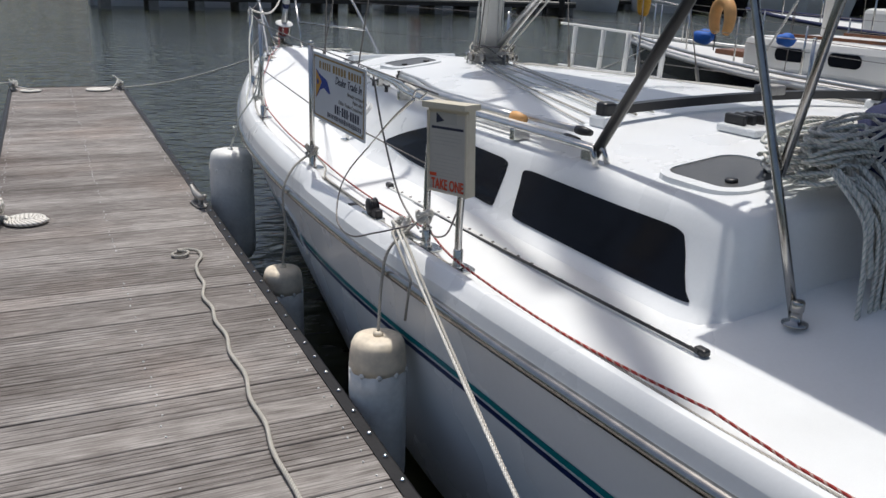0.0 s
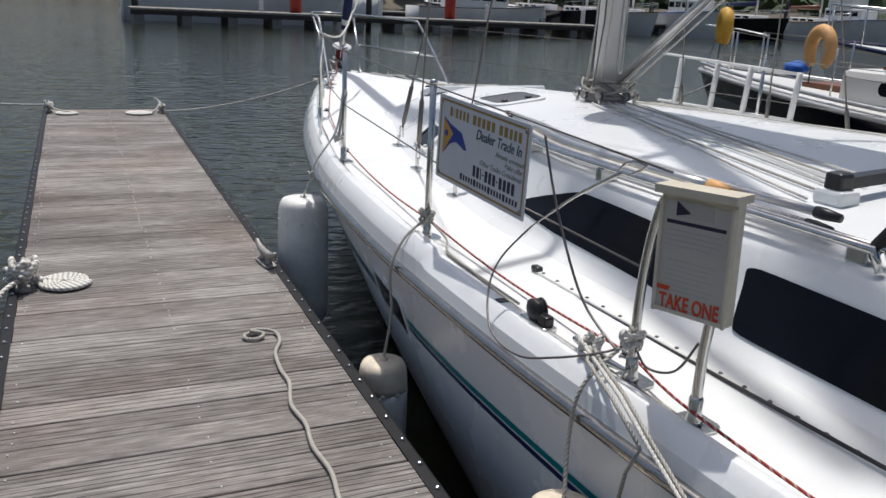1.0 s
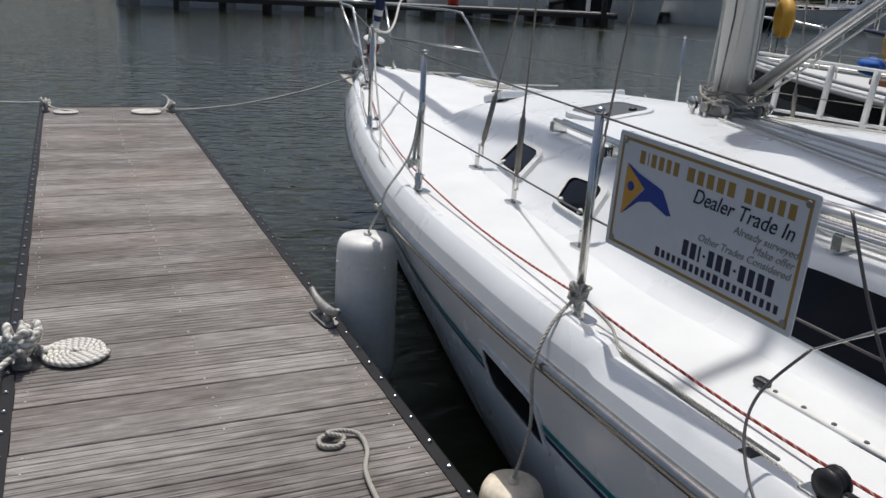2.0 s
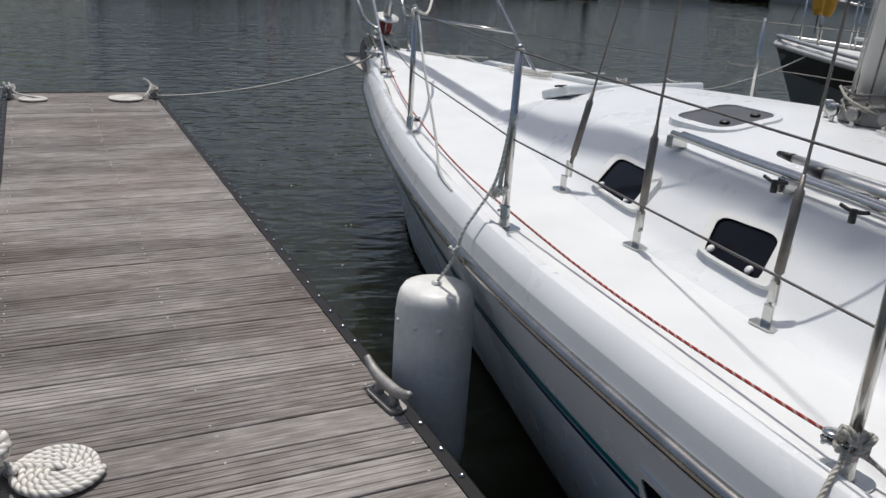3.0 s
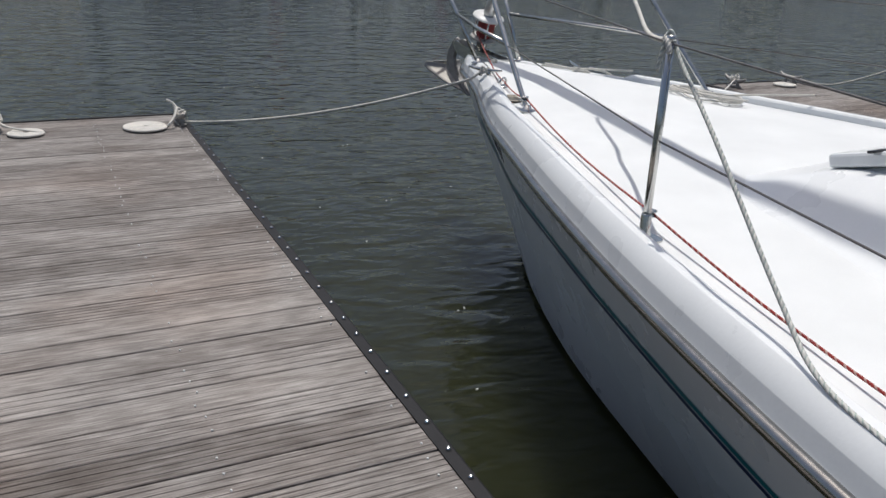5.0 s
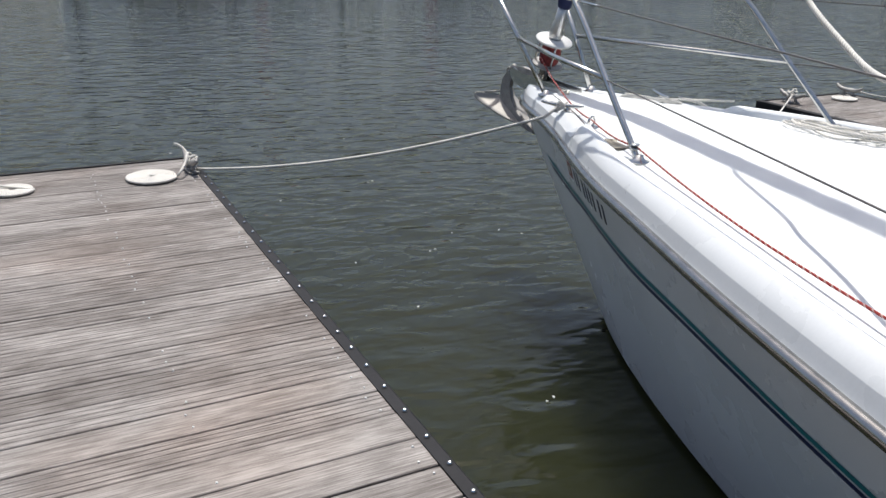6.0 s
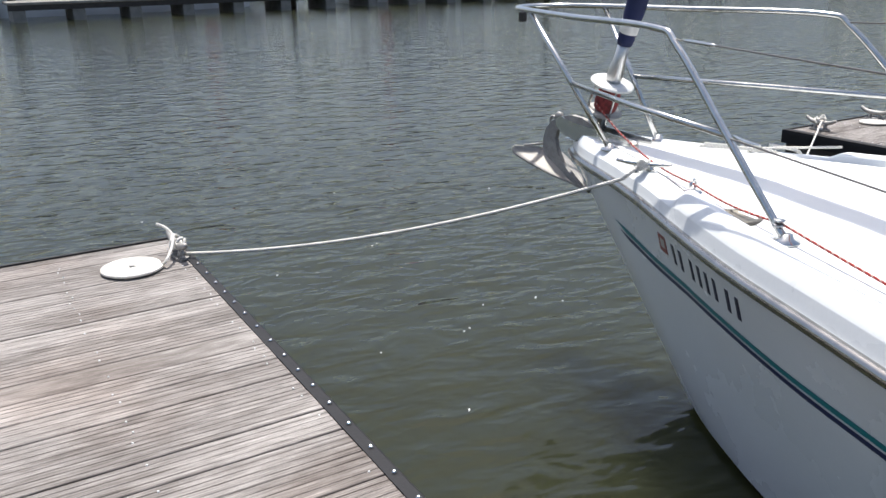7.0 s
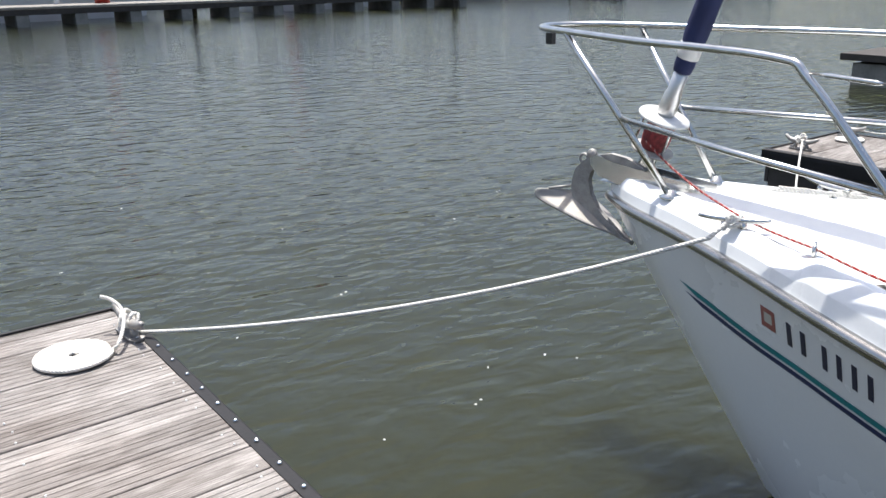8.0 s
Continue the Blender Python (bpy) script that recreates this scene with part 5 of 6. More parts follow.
# genoa tracks and car
def deck_track(x0, x1, y0, y1, w, name="sheet_track"):
    t = empty(name)
    t.parent = yacht
    bm = bmesh.new()
    k = 24
    pts = [lpt(x0 + (x1 - x0) * i / k, y0 + (y1 - y0) * i / k, 0.0) for i in range(k + 1)]
    A = []
    for p in pts:
        A.append([bm.verts.new(p + Vector((d, 0, z))) for d, z in ((-w / 2, -0.002), (-w / 2, 0.006), (-w / 2 + 0.003, 0.009), (w / 2 - 0.003, 0.009), (w / 2, 0.006), (w / 2, -0.002))])
    for a, b in zip(A, A[1:]):
        for i in range(5):
            bm.faces.new((a[i], a[i + 1], b[i + 1], b[i]))
    part("rail", bm, FRAMEWHITE, t, "satin aluminium track")
    # thin black strip along the outboard edge of the track
    bm = bmesh.new()
    box(bm, (pts[0] + pts[-1]) / 2 + Vector((-w / 2 - 0.003, 0, 0.003)), (0.005, (pts[0] - pts[-1]).length, 0.010), -math.degrees(math.atan2(x1 - x0, y1 - y0)) % 180)
    part("dark_strip", bm, BLACK, t)
    bm = bmesh.new()
    n = int(abs(y1 - y0) / 0.085)
    for i in range(n):
        u = (i + 0.5) / n
        c = lpt(x0 + (x1 - x0) * u, y0 + (y1 - y0) * u, 0.0105)
        bmesh.ops.create_cone(bm, cap_ends=True, segments=8, radius1=0.0075, radius2=0.0055, depth=0.004, matrix=Matrix.Translation(c))
    tagged(part("bolts", bm, WIRE, t, "row of dull track bolts"), kind="stuff")
    for p in (pts[0], pts[-1]):
        boxpart("end_stop", p + Vector((0, 0, 0.014)), (w * 1.2, 0.045, 0.024), BLACK, t, bevel=0.008)
    return t


deck_track(-1.715, -1.69, -6.72, -8.73, 0.025)
deck_track(-2.005, -1.99, -6.95, -10.4, 0.034)
car = empty("sheet_car")
car.parent = yacht
c = lpt(-2.0, -7.16)
boxpart("slide", c + Vector((0, 0, 0.024)), (0.05, 0.14, 0.022), STEEL, car, bevel=0.005)
for s in (-1, 1):
    lathe("cheek", [(0.034, -0.003), (0.036, 0.004), (0.014, 0.009)], BLACK, car, segs=16, m=Matrix.Translation(c + Vector((0.013 * s, 0.01, 0.068))) @ Matrix.Rotation(radians(90 * s), 4, "Y"))
boxpart("head", c + Vector((0, -0.04, 0.05)), (0.034, 0.05, 0.035), BLACK, car, bevel=0.008)
lathe("sheave", [(0.032, -0.012), (0.029, 0.0), (0.032, 0.012)], BLACK, car, segs=16, m=Matrix.Translation(c + Vector((0, 0.01, 0.068))) @ Matrix.Rotation(radians(90), 4, "Y"))


def place(ob, label, category="rope", group=""):
    ob.matrix_world = BOAT
    return tagged(ob, label, category, group)


# red furling line from the drum along the side deck
red = [(-0.06, -0.02, 0.83), (-0.17, -0.36, 0.70), (-0.43, -0.93, deckz(-0.43, -0.93) + 0.034)]
for y in (-1.45, -3.02, -4.52, -6.10, -7.50):
    x = -(half(y) - 0.17)
    red.append((x + 0.012, y, deckz(x, y) + 0.052))
red += [(-1.98, -7.85, deckz(-1.98, -7.85) + 0.05), (-1.93, -9.0, deckz(-1.93, -9.0) + 0.03), (-1.88, -10.2, deckz(-1.88, -10.2) + 0.02)]
rp = []
for a, b in zip(red, red[1:]):
    a, b = Vector(a), Vector(b)
    for i in range(10):
        q = a.lerp(b, i / 10)
        q.z = max(q.z - 0.03 * math.sin(math.pi * i / 10) * min(1, (b - a).length), deckz(q.x, q.y) + 0.010 if q.y < -0.9 else q.z - 1)
        rp.append(q)
place(tube("furling_line", rp, 0.0042, ROPERED, sides=7), "red flecked furling line run along the side deck")
# two thin tubes, one grey and one white, lying beside it
for off, r, m in ((-0.045, 0.0045, ROPEGREY), (-0.062, 0.003, ROPEWHITE)):
    pts = []
    for i in range(60):
        y = -1.6 - 8.2 * i / 59
        x = -(half(y) - 0.17) + off + 0.006 * math.sin(i * 0.9)
        pts.append((x, y, deckz(x, y) + 0.006))
    place(tube("deck_line", pts, r, m, sides=6), "thin grey line lying along the toe of the deck")
# lines flaked on the starboard foredeck
for cx, cy, n, sd in ((0.42, -0.62, 3, 1), (0.46, -1.62, 5, 2)):
    rnd = random.Random(sd)
    pts = []
    for i in range(n * 9):
        a = 2 * math.pi * i / 9
        x, y = cx + 0.12 * math.cos(a) * rnd.uniform(0.3, 1.3) + 0.05 * math.sin(2 * a + i), cy + (0.24 if sd == 2 else 0.14) * math.sin(a) * rnd.uniform(0.7, 1.2)
        x = min(x, half(y) - 0.16)
        pts.append((x, y, deckz(x, y) + 0.008 + 0.0006 * i + rnd.uniform(0, 0.008)))
    pts.append((half(cy - 0.3) - 0.05, cy - 0.35, deckz(0.5, cy - 0.3) + 0.06))
    place(tube("flaked_line", curve(pts, 4), 0.0058, ROPEWHITE, sides=6), "grey mooring line flaked in loops on the foredeck", group="flaked lines")
# whip of rope tied to the forward stanchion
A0, B0, C0 = lpt(*STANCHIONS[0][:2]), lpt(*STANCHIONS[1][:2]), lpt(*STANCHIONS[2][:2])
ya = A0 + Vector((0, 0, 0.64))
place(tube("lashing", curve([ya + Vector((-0.02, 0.02, -0.10)), ya + Vector((0.0, 0.01, 0.02)), ya + Vector((0.0, -0.05, -0.06)), (-1.41, -3.40, 1.0), (-1.53, -3.78, 0.71), (-1.615, -3.98, 0.615), (-1.675, -4.2, 0.592)], 8), 0.0065, ROPEGREEN, sides=6), "grey green-flecked lashing from a stanchion to the rail")
place(tube("jib_sheet", curve([(-0.06, -1.02, 3.5), (-0.30, -1.45, 2.2), (-0.60, -2.02, 1.48), (-0.72, -2.20, 1.335), (-0.87, -2.46, 1.225), (-1.0, -2.66, 1.175), (-1.16, -2.90, 1.185), ya + Vector((0, 0.02, 0.0)), ya + Vector((-0.02, -0.02, -0.04))], 8), 0.0085, ROPEWHITE, sides=6), "white line drooping from the furled sail to a stanchion")

# ---- fenders ----


def fender(wx, wy, ztop, r, l, top_mat, up, label, rib=0):
    """A hanging fender: ribbed body, moulded ends, line up to the rail; up: boat points of the line."""
    f = tagged(empty("fender", Matrix.Translation((wx, wy, ztop))), label, "fender", "fenders")
    body = [(r * 0.35, -l + 0.0), (r * 0.8, -l + 0.015), (r * 0.96, -l + 0.06), (r, -l + 0.12), (r, -l * 0.5), (r, -0.20), (r, -0.128)]
    cap = [(r * 0.99, -0.13), (r * 0.985, -0.10), (r * 0.96, -0.06), (r * 0.91, -0.03), (r * 0.82, -0.010), (r * 0.6, -0.001), (r * 0.2, 0.0)]
    if rib:
        lathe("body", body, FENDER, f, "scuffed off-white ribbed body", 48, ribs=24, rib=0.02)
        lathe("top", cap, top_mat, f, "sun-yellowed moulded top", 40)
    else:
        lathe("body", body[:-1] + cap, FENDER, f, "scuffed off-white moulded body", 48)
    lathe("eye", [(0.02, -0.004), (0.02, 0.012), (0.009, 0.016)], top_mat, f, "", 14)
    for i in range(10):
        a = 2 * math.pi * i / 10
        lathe("lug", [(0.012, -0.004), (0.010, 0.004), (0.004, 0.006)], FENDER, f, "", 8, Matrix.Translation((r * 0.985 * math.cos(a), r * 0.985 * math.sin(a), -0.128)) @ Matrix.Rotation(radians(90), 4, Vector((-math.sin(a), math.cos(a), 0))))
    inv = Matrix.Translation((-wx, -wy, -ztop)) @ BOAT
    tube("lanyard", curve([Vector((0, 0, 0.008))] + [inv @ Vector(u) for u in up], 8), 0.006, ROPEGREEN if top_mat is FENDER else ROPEGREY, f, "fender lanyard", 7)
    return f


bt = B0 + Vector((-0.01, 0, 0.40))
fender(1.108, 5.84, 0.335, 0.150, 0.80, FENDER, [(-1.868, -4.57, 0.47), (-1.84, -4.575, 0.57), (-1.72, -4.57, 0.74), tuple(bt)], "fat off-white fender hanging between hull and dock")
fender(1.035, 4.16, 0.025, 0.108, 0.62, FENDERTOP, [(-2.075, -6.22, 0.25), (-2.085, -6.22, 0.45), (-2.02, -6.20, 0.57), (-1.92, -6.17, 0.63)], "white fender with a sun-yellowed top hanging low", 1)
fender(1.035, 2.715, 0.232, 0.112, 0.68, FENDERTOP, [(-2.14, -7.55, 0.42), (-2.11, -7.55, 0.55), (-2.0, -7.55, 0.64)], "white ribbed fender with a sun-yellowed top", 1)
place(knot("lanyard_knot", (-1.70, -4.57, 0.70), 0.030, 0.006, ROPEGREEN, 3, 21), "knotted grey fender lanyard on a stanchion", group="knots")
place(knot("lanyard_knot", (-1.872, -4.565, 0.492), 0.016, 0.006, ROPEGREEN, 2, 24), "knot in a fender lanyard at the rub rail", group="knots")
place(tube("lanyard_loop", curve([(-1.70, -4.57, 0.70), (-1.68, -4.565, 0.85), tuple(B0 + Vector((0, -0.015, 0.42))), tuple(B0 + Vector((0.015, 0.01, 0.38))), (-1.69, -4.56, 0.78), (-1.71, -4.58, 0.68)], 8), 0.006, ROPEGREEN, sides=6), "grey flecked lanyard looped round a stanchion")
place(knot("lanyard_knot", (-1.905, -6.17, 0.65), 0.034, 0.0065, ROPEGREY, 4, 31), "grey lanyard knotted round a stanchion foot", group="knots")
place(tube("loose_end", curve([(-1.90, -6.2, 0.63), (-1.88, -6.30, 0.585), (-1.93, -6.42, 0.568), (-1.95, -6.65, 0.565), (-1.97, -7.0, 0.566)], 8), 0.0048, ROPEGREY, sides=6), "grey rope tail lying along the deck edge")
place(knot("lanyard_knot", (-1.965, -7.555, 0.665), 0.036, 0.0065, ROPEWHITE, 4, 33), "pale lanyard knotted round a gate stanchion", group="knots")
# black cable drooping under the sign, and the line crossing to the gate
place(tube("cable", curve([(-1.955, -7.01, 0.83), (-2.03, -6.965, 0.72), (-2.09, -7.0, 0.63), (-2.145, -7.12, 0.545), (-2.15, -7.28, 0.53), (-2.12, -7.43, 0.58), (-2.03, -7.53, 0.625), (-1.97, -7.55, 0.65)], 9), 0.0035, WIRE, sides=6), "thin dark cable drooping outside the rail")
place(tube("cable", curve([(-1.945, -7.03, 1.135), (-1.95, -7.14, 0.916), (-1.955, -7.31, 0.69), (-1.96, -7.50, 0.60)], 9), 0.004, WIRE, sides=6), "thin dark wire hanging beside the sign")
place(tube("cable", curve([(-1.955, -7.56, 0.64), (-1.96, -7.62, 0.605), (-1.96, -7.72, 0.64), (-1.955, -7.78, 0.74)], 8), 0.0035, WIRE, sides=6), "thin dark wire slung between the gate posts")
hook = tagged(empty("pelican_hook", BOAT), "stainless gate hook clipped to the lifeline", "hook")
tube("body", curve([(-1.955, -7.01, 0.83), (-1.95, -7.12, 0.91), (-1.945, -7.23, 0.987), (-1.942, -7.40, 1.085)], 6), [0.003] * 6 + [0.0045] * 7 + [0.0065] * 6, STEEL, hook)
tube("bail", curve([(-1.942, -7.39, 1.085), (-1.95, -7.44, 1.125), (-1.94, -7.50, 1.125), (-1.935, -7.44, 1.09)], 6), 0.0042, STEEL, hook)

# spring lines: deck cleat to the dock aft
for k, dx in enumerate((0.0, 0.016, -0.024)):
    sp = [W @ Vector((-2.0 + dx, -7.36 - 0.05 * k, 0.60)), W @ Vector((-2.06 + dx, -7.52, 0.605)), W @ Vector((-2.115 + dx, -7.70, 0.59)), W @ Vector((-2.150 + dx, -7.86, 0.54))]
    end = Vector((0.84, 0.60 + 0.03 * k, 0.085))
    a = sp[-1]
    for i in range(1, 15):
        u = i / 14
        q = a.lerp(end, u)
        q.z -= 0.10 * u * (1 - u)
        sp.append(q)
    if k == 2:
        sp = sp[:4] + [W @ Vector((-2.155, -7.80, 0.44)), W @ Vector((-2.158, -7.79, 0.36))]
    tagged(tube("spring_line", sp, 0.0052, ROPEWHITE if k < 1 else ROPEGREY, sides=8), "white spring line leading from a deck cleat to the dock" if k < 2 else "grey rope tail hanging over the rub rail", "rope", "spring lines")
tagged(knot("rope_knot", (0.84, 0.62, 0.085), 0.055, 0.0085, ROPEWHITE, 4, 44), "white rope turned round a dock cleat", "rope")
place(knot("cleat_hitch", (-2.0, -7.43, 0.60), 0.035, 0.0085, ROPEWHITE, 3, 41), "white rope turns on a deck cleat")
place(knot("cleat_hitch", (-0.357, -0.61, deckz(-0.35, -0.61) + 0.036), 0.028, 0.0065, ROPEWHITE, 3, 42), "white rope turns on the bow cleat")

# ---- sale sign ----
SY0, SY1, SZ0, SZ1, SX = -6.315, -6.955, 0.842, 1.160, -1.945
sm = BOAT @ Matrix.Translation((SX, (SY0 + SY1) / 2, (SZ0 + SZ1) / 2)) @ Matrix(((0, 0, -1, 0), (-1, 0, 0, 0), (0, 1, 0, 0), (0, 0, 0, 1))) @ Matrix.Rotation(radians(-2.2), 4, "Z")
sign = tagged(empty("sale_sign", sm), "white sale sign with gold border hung on the lifeline", "sign")
SW, SH = 0.64, 0.318
bm = bmesh.new()
slab(bm, rounded(SW, SH, 0.006, 2), 0.004, Matrix.Translation((0, 0, 0.002)))
part("panel", bm, SIGNWHITE, sign)


def bar(name, cx, cy, w, h, mat, parent, z=0.0028, rz=0):
    bm = bmesh.new()
    slab(bm, [(-w / 2, -h / 2), (w / 2, -h / 2), (w / 2, h / 2), (-w / 2, h / 2)], 0.0008, Matrix.Translation((cx, cy, z)) @ Matrix.Rotation(radians(rz), 4, "Z"))
    return part(name, bm, mat, parent)


for cx, cy, w, h in ((0, 0.142, 0.612, 0.008), (0, -0.142, 0.612, 0.008), (-0.302, 0, 0.008, 0.276), (0.302, 0, 0.008, 0.276)):
    bar("border", cx, cy, w, h, SIGNGOLD, sign)
for cx, cy in ((-0.295, 0.135), (0.295, 0.135), (-0.295, -0.135), (0.295, -0.135)):
    lathe("grommet", [(0.009, 0.0025), (0.008, 0.005), (0.004, 0.005)], GALV, sign, segs=12, m=Matrix.Translation((cx, cy, 0)))
# firm's name and number as plain bars, letter by letter in width
x = -0.235
for w in (0.028, 0.012, 0.026, 0.026, 0.024, 0.026, -0.02, 0.032, 0.03, 0.03, 0.032, 0.03, -0.02, 0.03, 0.032, 0.026, 0.026, 0.028):
    if w > 0:
        bar("name_bar", x + w / 2, 0.106, w - 0.009, 0.034, SIGNGOLD, sign)
        x += w + 0.002
    else:
        x -= w
bm = bmesh.new()
slab(bm, [(-0.275, 0.078), (-0.20, 0.030), (-0.275, -0.062)], 0.0008, Matrix.Translation((0, 0, 0.0028)))
part("pennant", bm, SIGNORANGE, sign)
bm = bmesh.new()
slab(bm, [(-0.272, 0.080), (-0.225, 0.062), (-0.175, 0.052), (-0.13, 0.042), (-0.088, -0.012), (-0.105, -0.016), (-0.13, -0.008), (-0.17, 0.002), (-0.215, -0.012), (-0.272, -0.060), (-0.262, -0.052), (-0.196, 0.028), (-0.262, 0.070)], 0.0008, Matrix.Translation((0, 0, 0.0034)))
part("pennant_tail", bm, SIGNBLUE, sign)
lathe("pennant_disc", [(0.013, 0.0030), (0.013, 0.0036), (0.005, 0.0036)], SIGNBLUE, sign, segs=16, m=Matrix.Translation((-0.250, 0.022, 0)))
TM = Matrix.Translation
writing("Dealer Trade In", 0.052, TM((0.125, 0.060, 0.0028)), INK, sign, shear=0.25, width=0.30)
writing("Already surveyed", 0.026, TM((0.205, 0.020, 0.0028)), GREYINK, sign, shear=0.25)
writing("Make offer", 0.026, TM((0.235, -0.006, 0.0028)), GREYINK, sign, shear=0.25)
writing("Other Trades Considered", 0.026, TM((0.150, -0.032, 0.0028)), GREYINK, sign, shear=0.25)
x = -0.035
for w in (0.026, 0.026, 0.014, 0.016, 0.026, 0.026, 0.026, 0.016, 0.026, 0.026, 0.026, 0.026):
    thin = w == 0.016
    bar("number_bar", x + w / 2, -0.072, w - 0.008, 0.006 if thin else 0.040, INK, sign)
    x += w + 0.001
x = -0.125
for i in range(20):
    w = 0.017 if i % 5 else 0.021
    bar("address_bar", x + w / 2, -0.114, w - 0.006, 0.020 if i % 5 else 0.024, INK, sign)
    x += w + 0.0025

# ---- leaflet box on the gate ----
bmx = BOAT @ Matrix.Translation((-1.985, -7.752, 0.955)) @ Matrix.Rotation(radians(14), 4, "Z") @ Matrix(((0, 0, -1, 0), (-1, 0, 0, 0), (0, 1, 0, 0), (0, 0, 0, 1))) @ Matrix.Rotation(radians(2.5), 4, "Z")
lb = tagged(empty("leaflet_box", bmx), "cream plastic leaflet box with a red TAKE ONE notice", "leaflet box")
BW, BH, BD = 0.204, 0.305, 0.036
bm = bmesh.new()
box(bm, (0, 0, -BD / 2), (BW, BH, BD), 0, 0.004)
part("case", bm, CREAM, lb)
bm = bmesh.new()
slab(bm, [(-0.110, -0.020), (0.110, -0.020), (0.110, 0.050), (0.108, 0.054), (-0.108, 0.054), (-0.110, 0.050)], 0.020, Matrix.Translation((0, BH / 2 + 0.014, -0.030)) @ Matrix.Rotation(radians(-90), 4, "X") @ Matrix.Rotation(radians(180), 4, "Z"))
part("lid", bm, CREAM, lb, "overhanging cream lid")
bar("leaflet", 0, -0.008, 0.188, 0.272, PAPER, lb, 0.0022)
for s in (-1, 1):
    boxpart("side_lip", (s * (BW / 2 - 0.006), -0.01, 0.004), (0.010, 0.290, 0.010), CREAM, lb, bevel=0.003)
boxpart("bottom_lip", (0, -BH / 2 + 0.006, 0.004), (BW, 0.010, 0.010), CREAM, lb, bevel=0.003)
bar("heading_bar", 0.0, 0.078, 0.16, 0.009, INK, lb, 0.003)
bar("logo_patch", -0.005, 0.112, 0.10, 0.040, FAINTINK, lb, 0.003)
bm = bmesh.new()
slab(bm, [(-0.055, 0.130), (-0.015, 0.104), (-0.030, 0.100), (-0.055, 0.094)], 0.0005, TM((0, 0, 0.0036)))
part("logo_mark", bm, INK, lb)
rnd = random.Random(5)
for i in range(13):
    yy = 0.058 - 0.0125 * i
    if i in (4, 5):
        continue
    bar("text_line", -0.01 + rnd.uniform(-0.01, 0.01), yy, rnd.uniform(0.10, 0.155), 0.0028, FAINTINK, lb, 0.003)
writing("TAKE ONE", 0.052, TM((0.0, -0.124, 0.0032)), REDINK, lb, bold=0.0014, width=0.165)
bar("small_red_bar", -0.078, -0.090, 0.045, 0.012, REDINK, lb, 0.003)

# ---- boarding ladder lashed along the far rail ----
ld = tagged(empty("boarding_ladder", BOAT), "white folding boarding ladder lashed to the far lifeline", "ladder")
for z0, z1 in ((0.76, 0.79), (1.150, 1.118)):
    tube("side_rail", [(1.60, -3.55, z0), (1.60, -4.3, (z0 + z1) / 2), (1.60, -4.98, z1)], 0.012, FARWHITE, ld, sides=10)
for y, lean in ((-3.78, 0.03), (-4.19, 0.03), (-4.53, 0.03), (-4.98, 0.03)):
    tube("rung", [(1.60, y + lean, 0.76), (1.60, y + lean * 0.5, 0.95), (1.60, y, 1.13)], 0.022, FARWHITE, ld, sides=8)

# ---- the far finger dock ----
dock2 = tagged(empty("dock"), "weathered timber finger dock beyond the yacht", "dock", kind="structure")
QX0, QX1, QY1 = 6.45, 7.60, 12.15
dock_frame(dock2, QX0, QX1, 2.0, QY1, False)
tagged(cleat(pose(6.62, 11.98, 0.008, 0, 0, 0)), "galvanised cleat with a white line made fast", "cleat", "dock cleats")
tagged(cleat(pose(7.46, 12.0, 0.008, 0, 0, 0)), "galvanised cleat with a white line made fast", "cleat", "dock cleats")
tagged(knot("rope_knot", (6.62, 11.98, 0.085), 0.05, 0.008, ROPEWHITE, 3, 51), "white rope turned round a dock cleat", "rope")
tagged(tube("coiled_rope", spiral(7.28, 11.9, 0.13, 0.009, 9), 0.009, ROPEWHITE, sides=6), "flat spiral coil of white rope lying on the dock boards", "rope", "coiled lines")
st_cl = W @ Vector((0.40, -0.68, deckz(0.38, -0.68) + 0.03))
tagged(tube("bow_line", curve([(6.60, 11.96, 0.08), (5.6, 11.4, -0.12), (4.4, 10.6, 0.18), tuple(W @ Vector((0.55, -0.75, 0.62))), tuple(st_cl)], 12), 0.0085, ROPEWHITE, sides=8), "white bow line from the yacht to the far dock", "rope")
tagged(tube("mooring_line", curve([(7.46, 12.0, 0.085), (7.85, 11.75, 0.02), (8.4, 11.35, 0.28), (8.85, 11.1, 0.56)], 10), 0.009, ROPEWHITE, sides=8), "white mooring line to the neighbouring boat", "rope")


# ---- other boats ----
def lofted(L, B, z0, z1, sheer, name, mat, parent, label="", rows=8, rake=0.5, low=0.0, out=0.0):
    """A pointed hull: bow at y = 0, stern at y = -L, from z0 up to z1 (plus sheer at the bow)."""
    sides = []
    for s in (-1, 1):
        grid = []
        for i in range(rows + 1):
            f = low + (1 - low) * i / rows
            row = []
            for j in range(31):
                u = j / 30
                y = -rake * (1 - f) - (L - rake * (1 - f)) * u
                b = B / 2 * min(1, math.sin(min(1, u / 0.55) * math.pi / 2) ** (0.9 + 0.5 * (1 - f))) * (1 - 0.25 * max(0, u - 0.6) / 0.4) * (0.78 + 0.22 * f)
                row.append((s * max(0.02, b + out), y, z0 + (z1 + sheer * (1 - u) ** 2 - z0) * f))
            grid.append(row)
        sides.append(sheet(name, grid, mat, parent, label))
    return sides


def breadth(L, B, y):
    u = min(1, max(0, -y / L))
    return B / 2 * math.sin(min(1, u / 0.55) * math.pi / 2) ** 0.9 * (1 - 0.25 * max(0, u - 0.6) / 0.4)


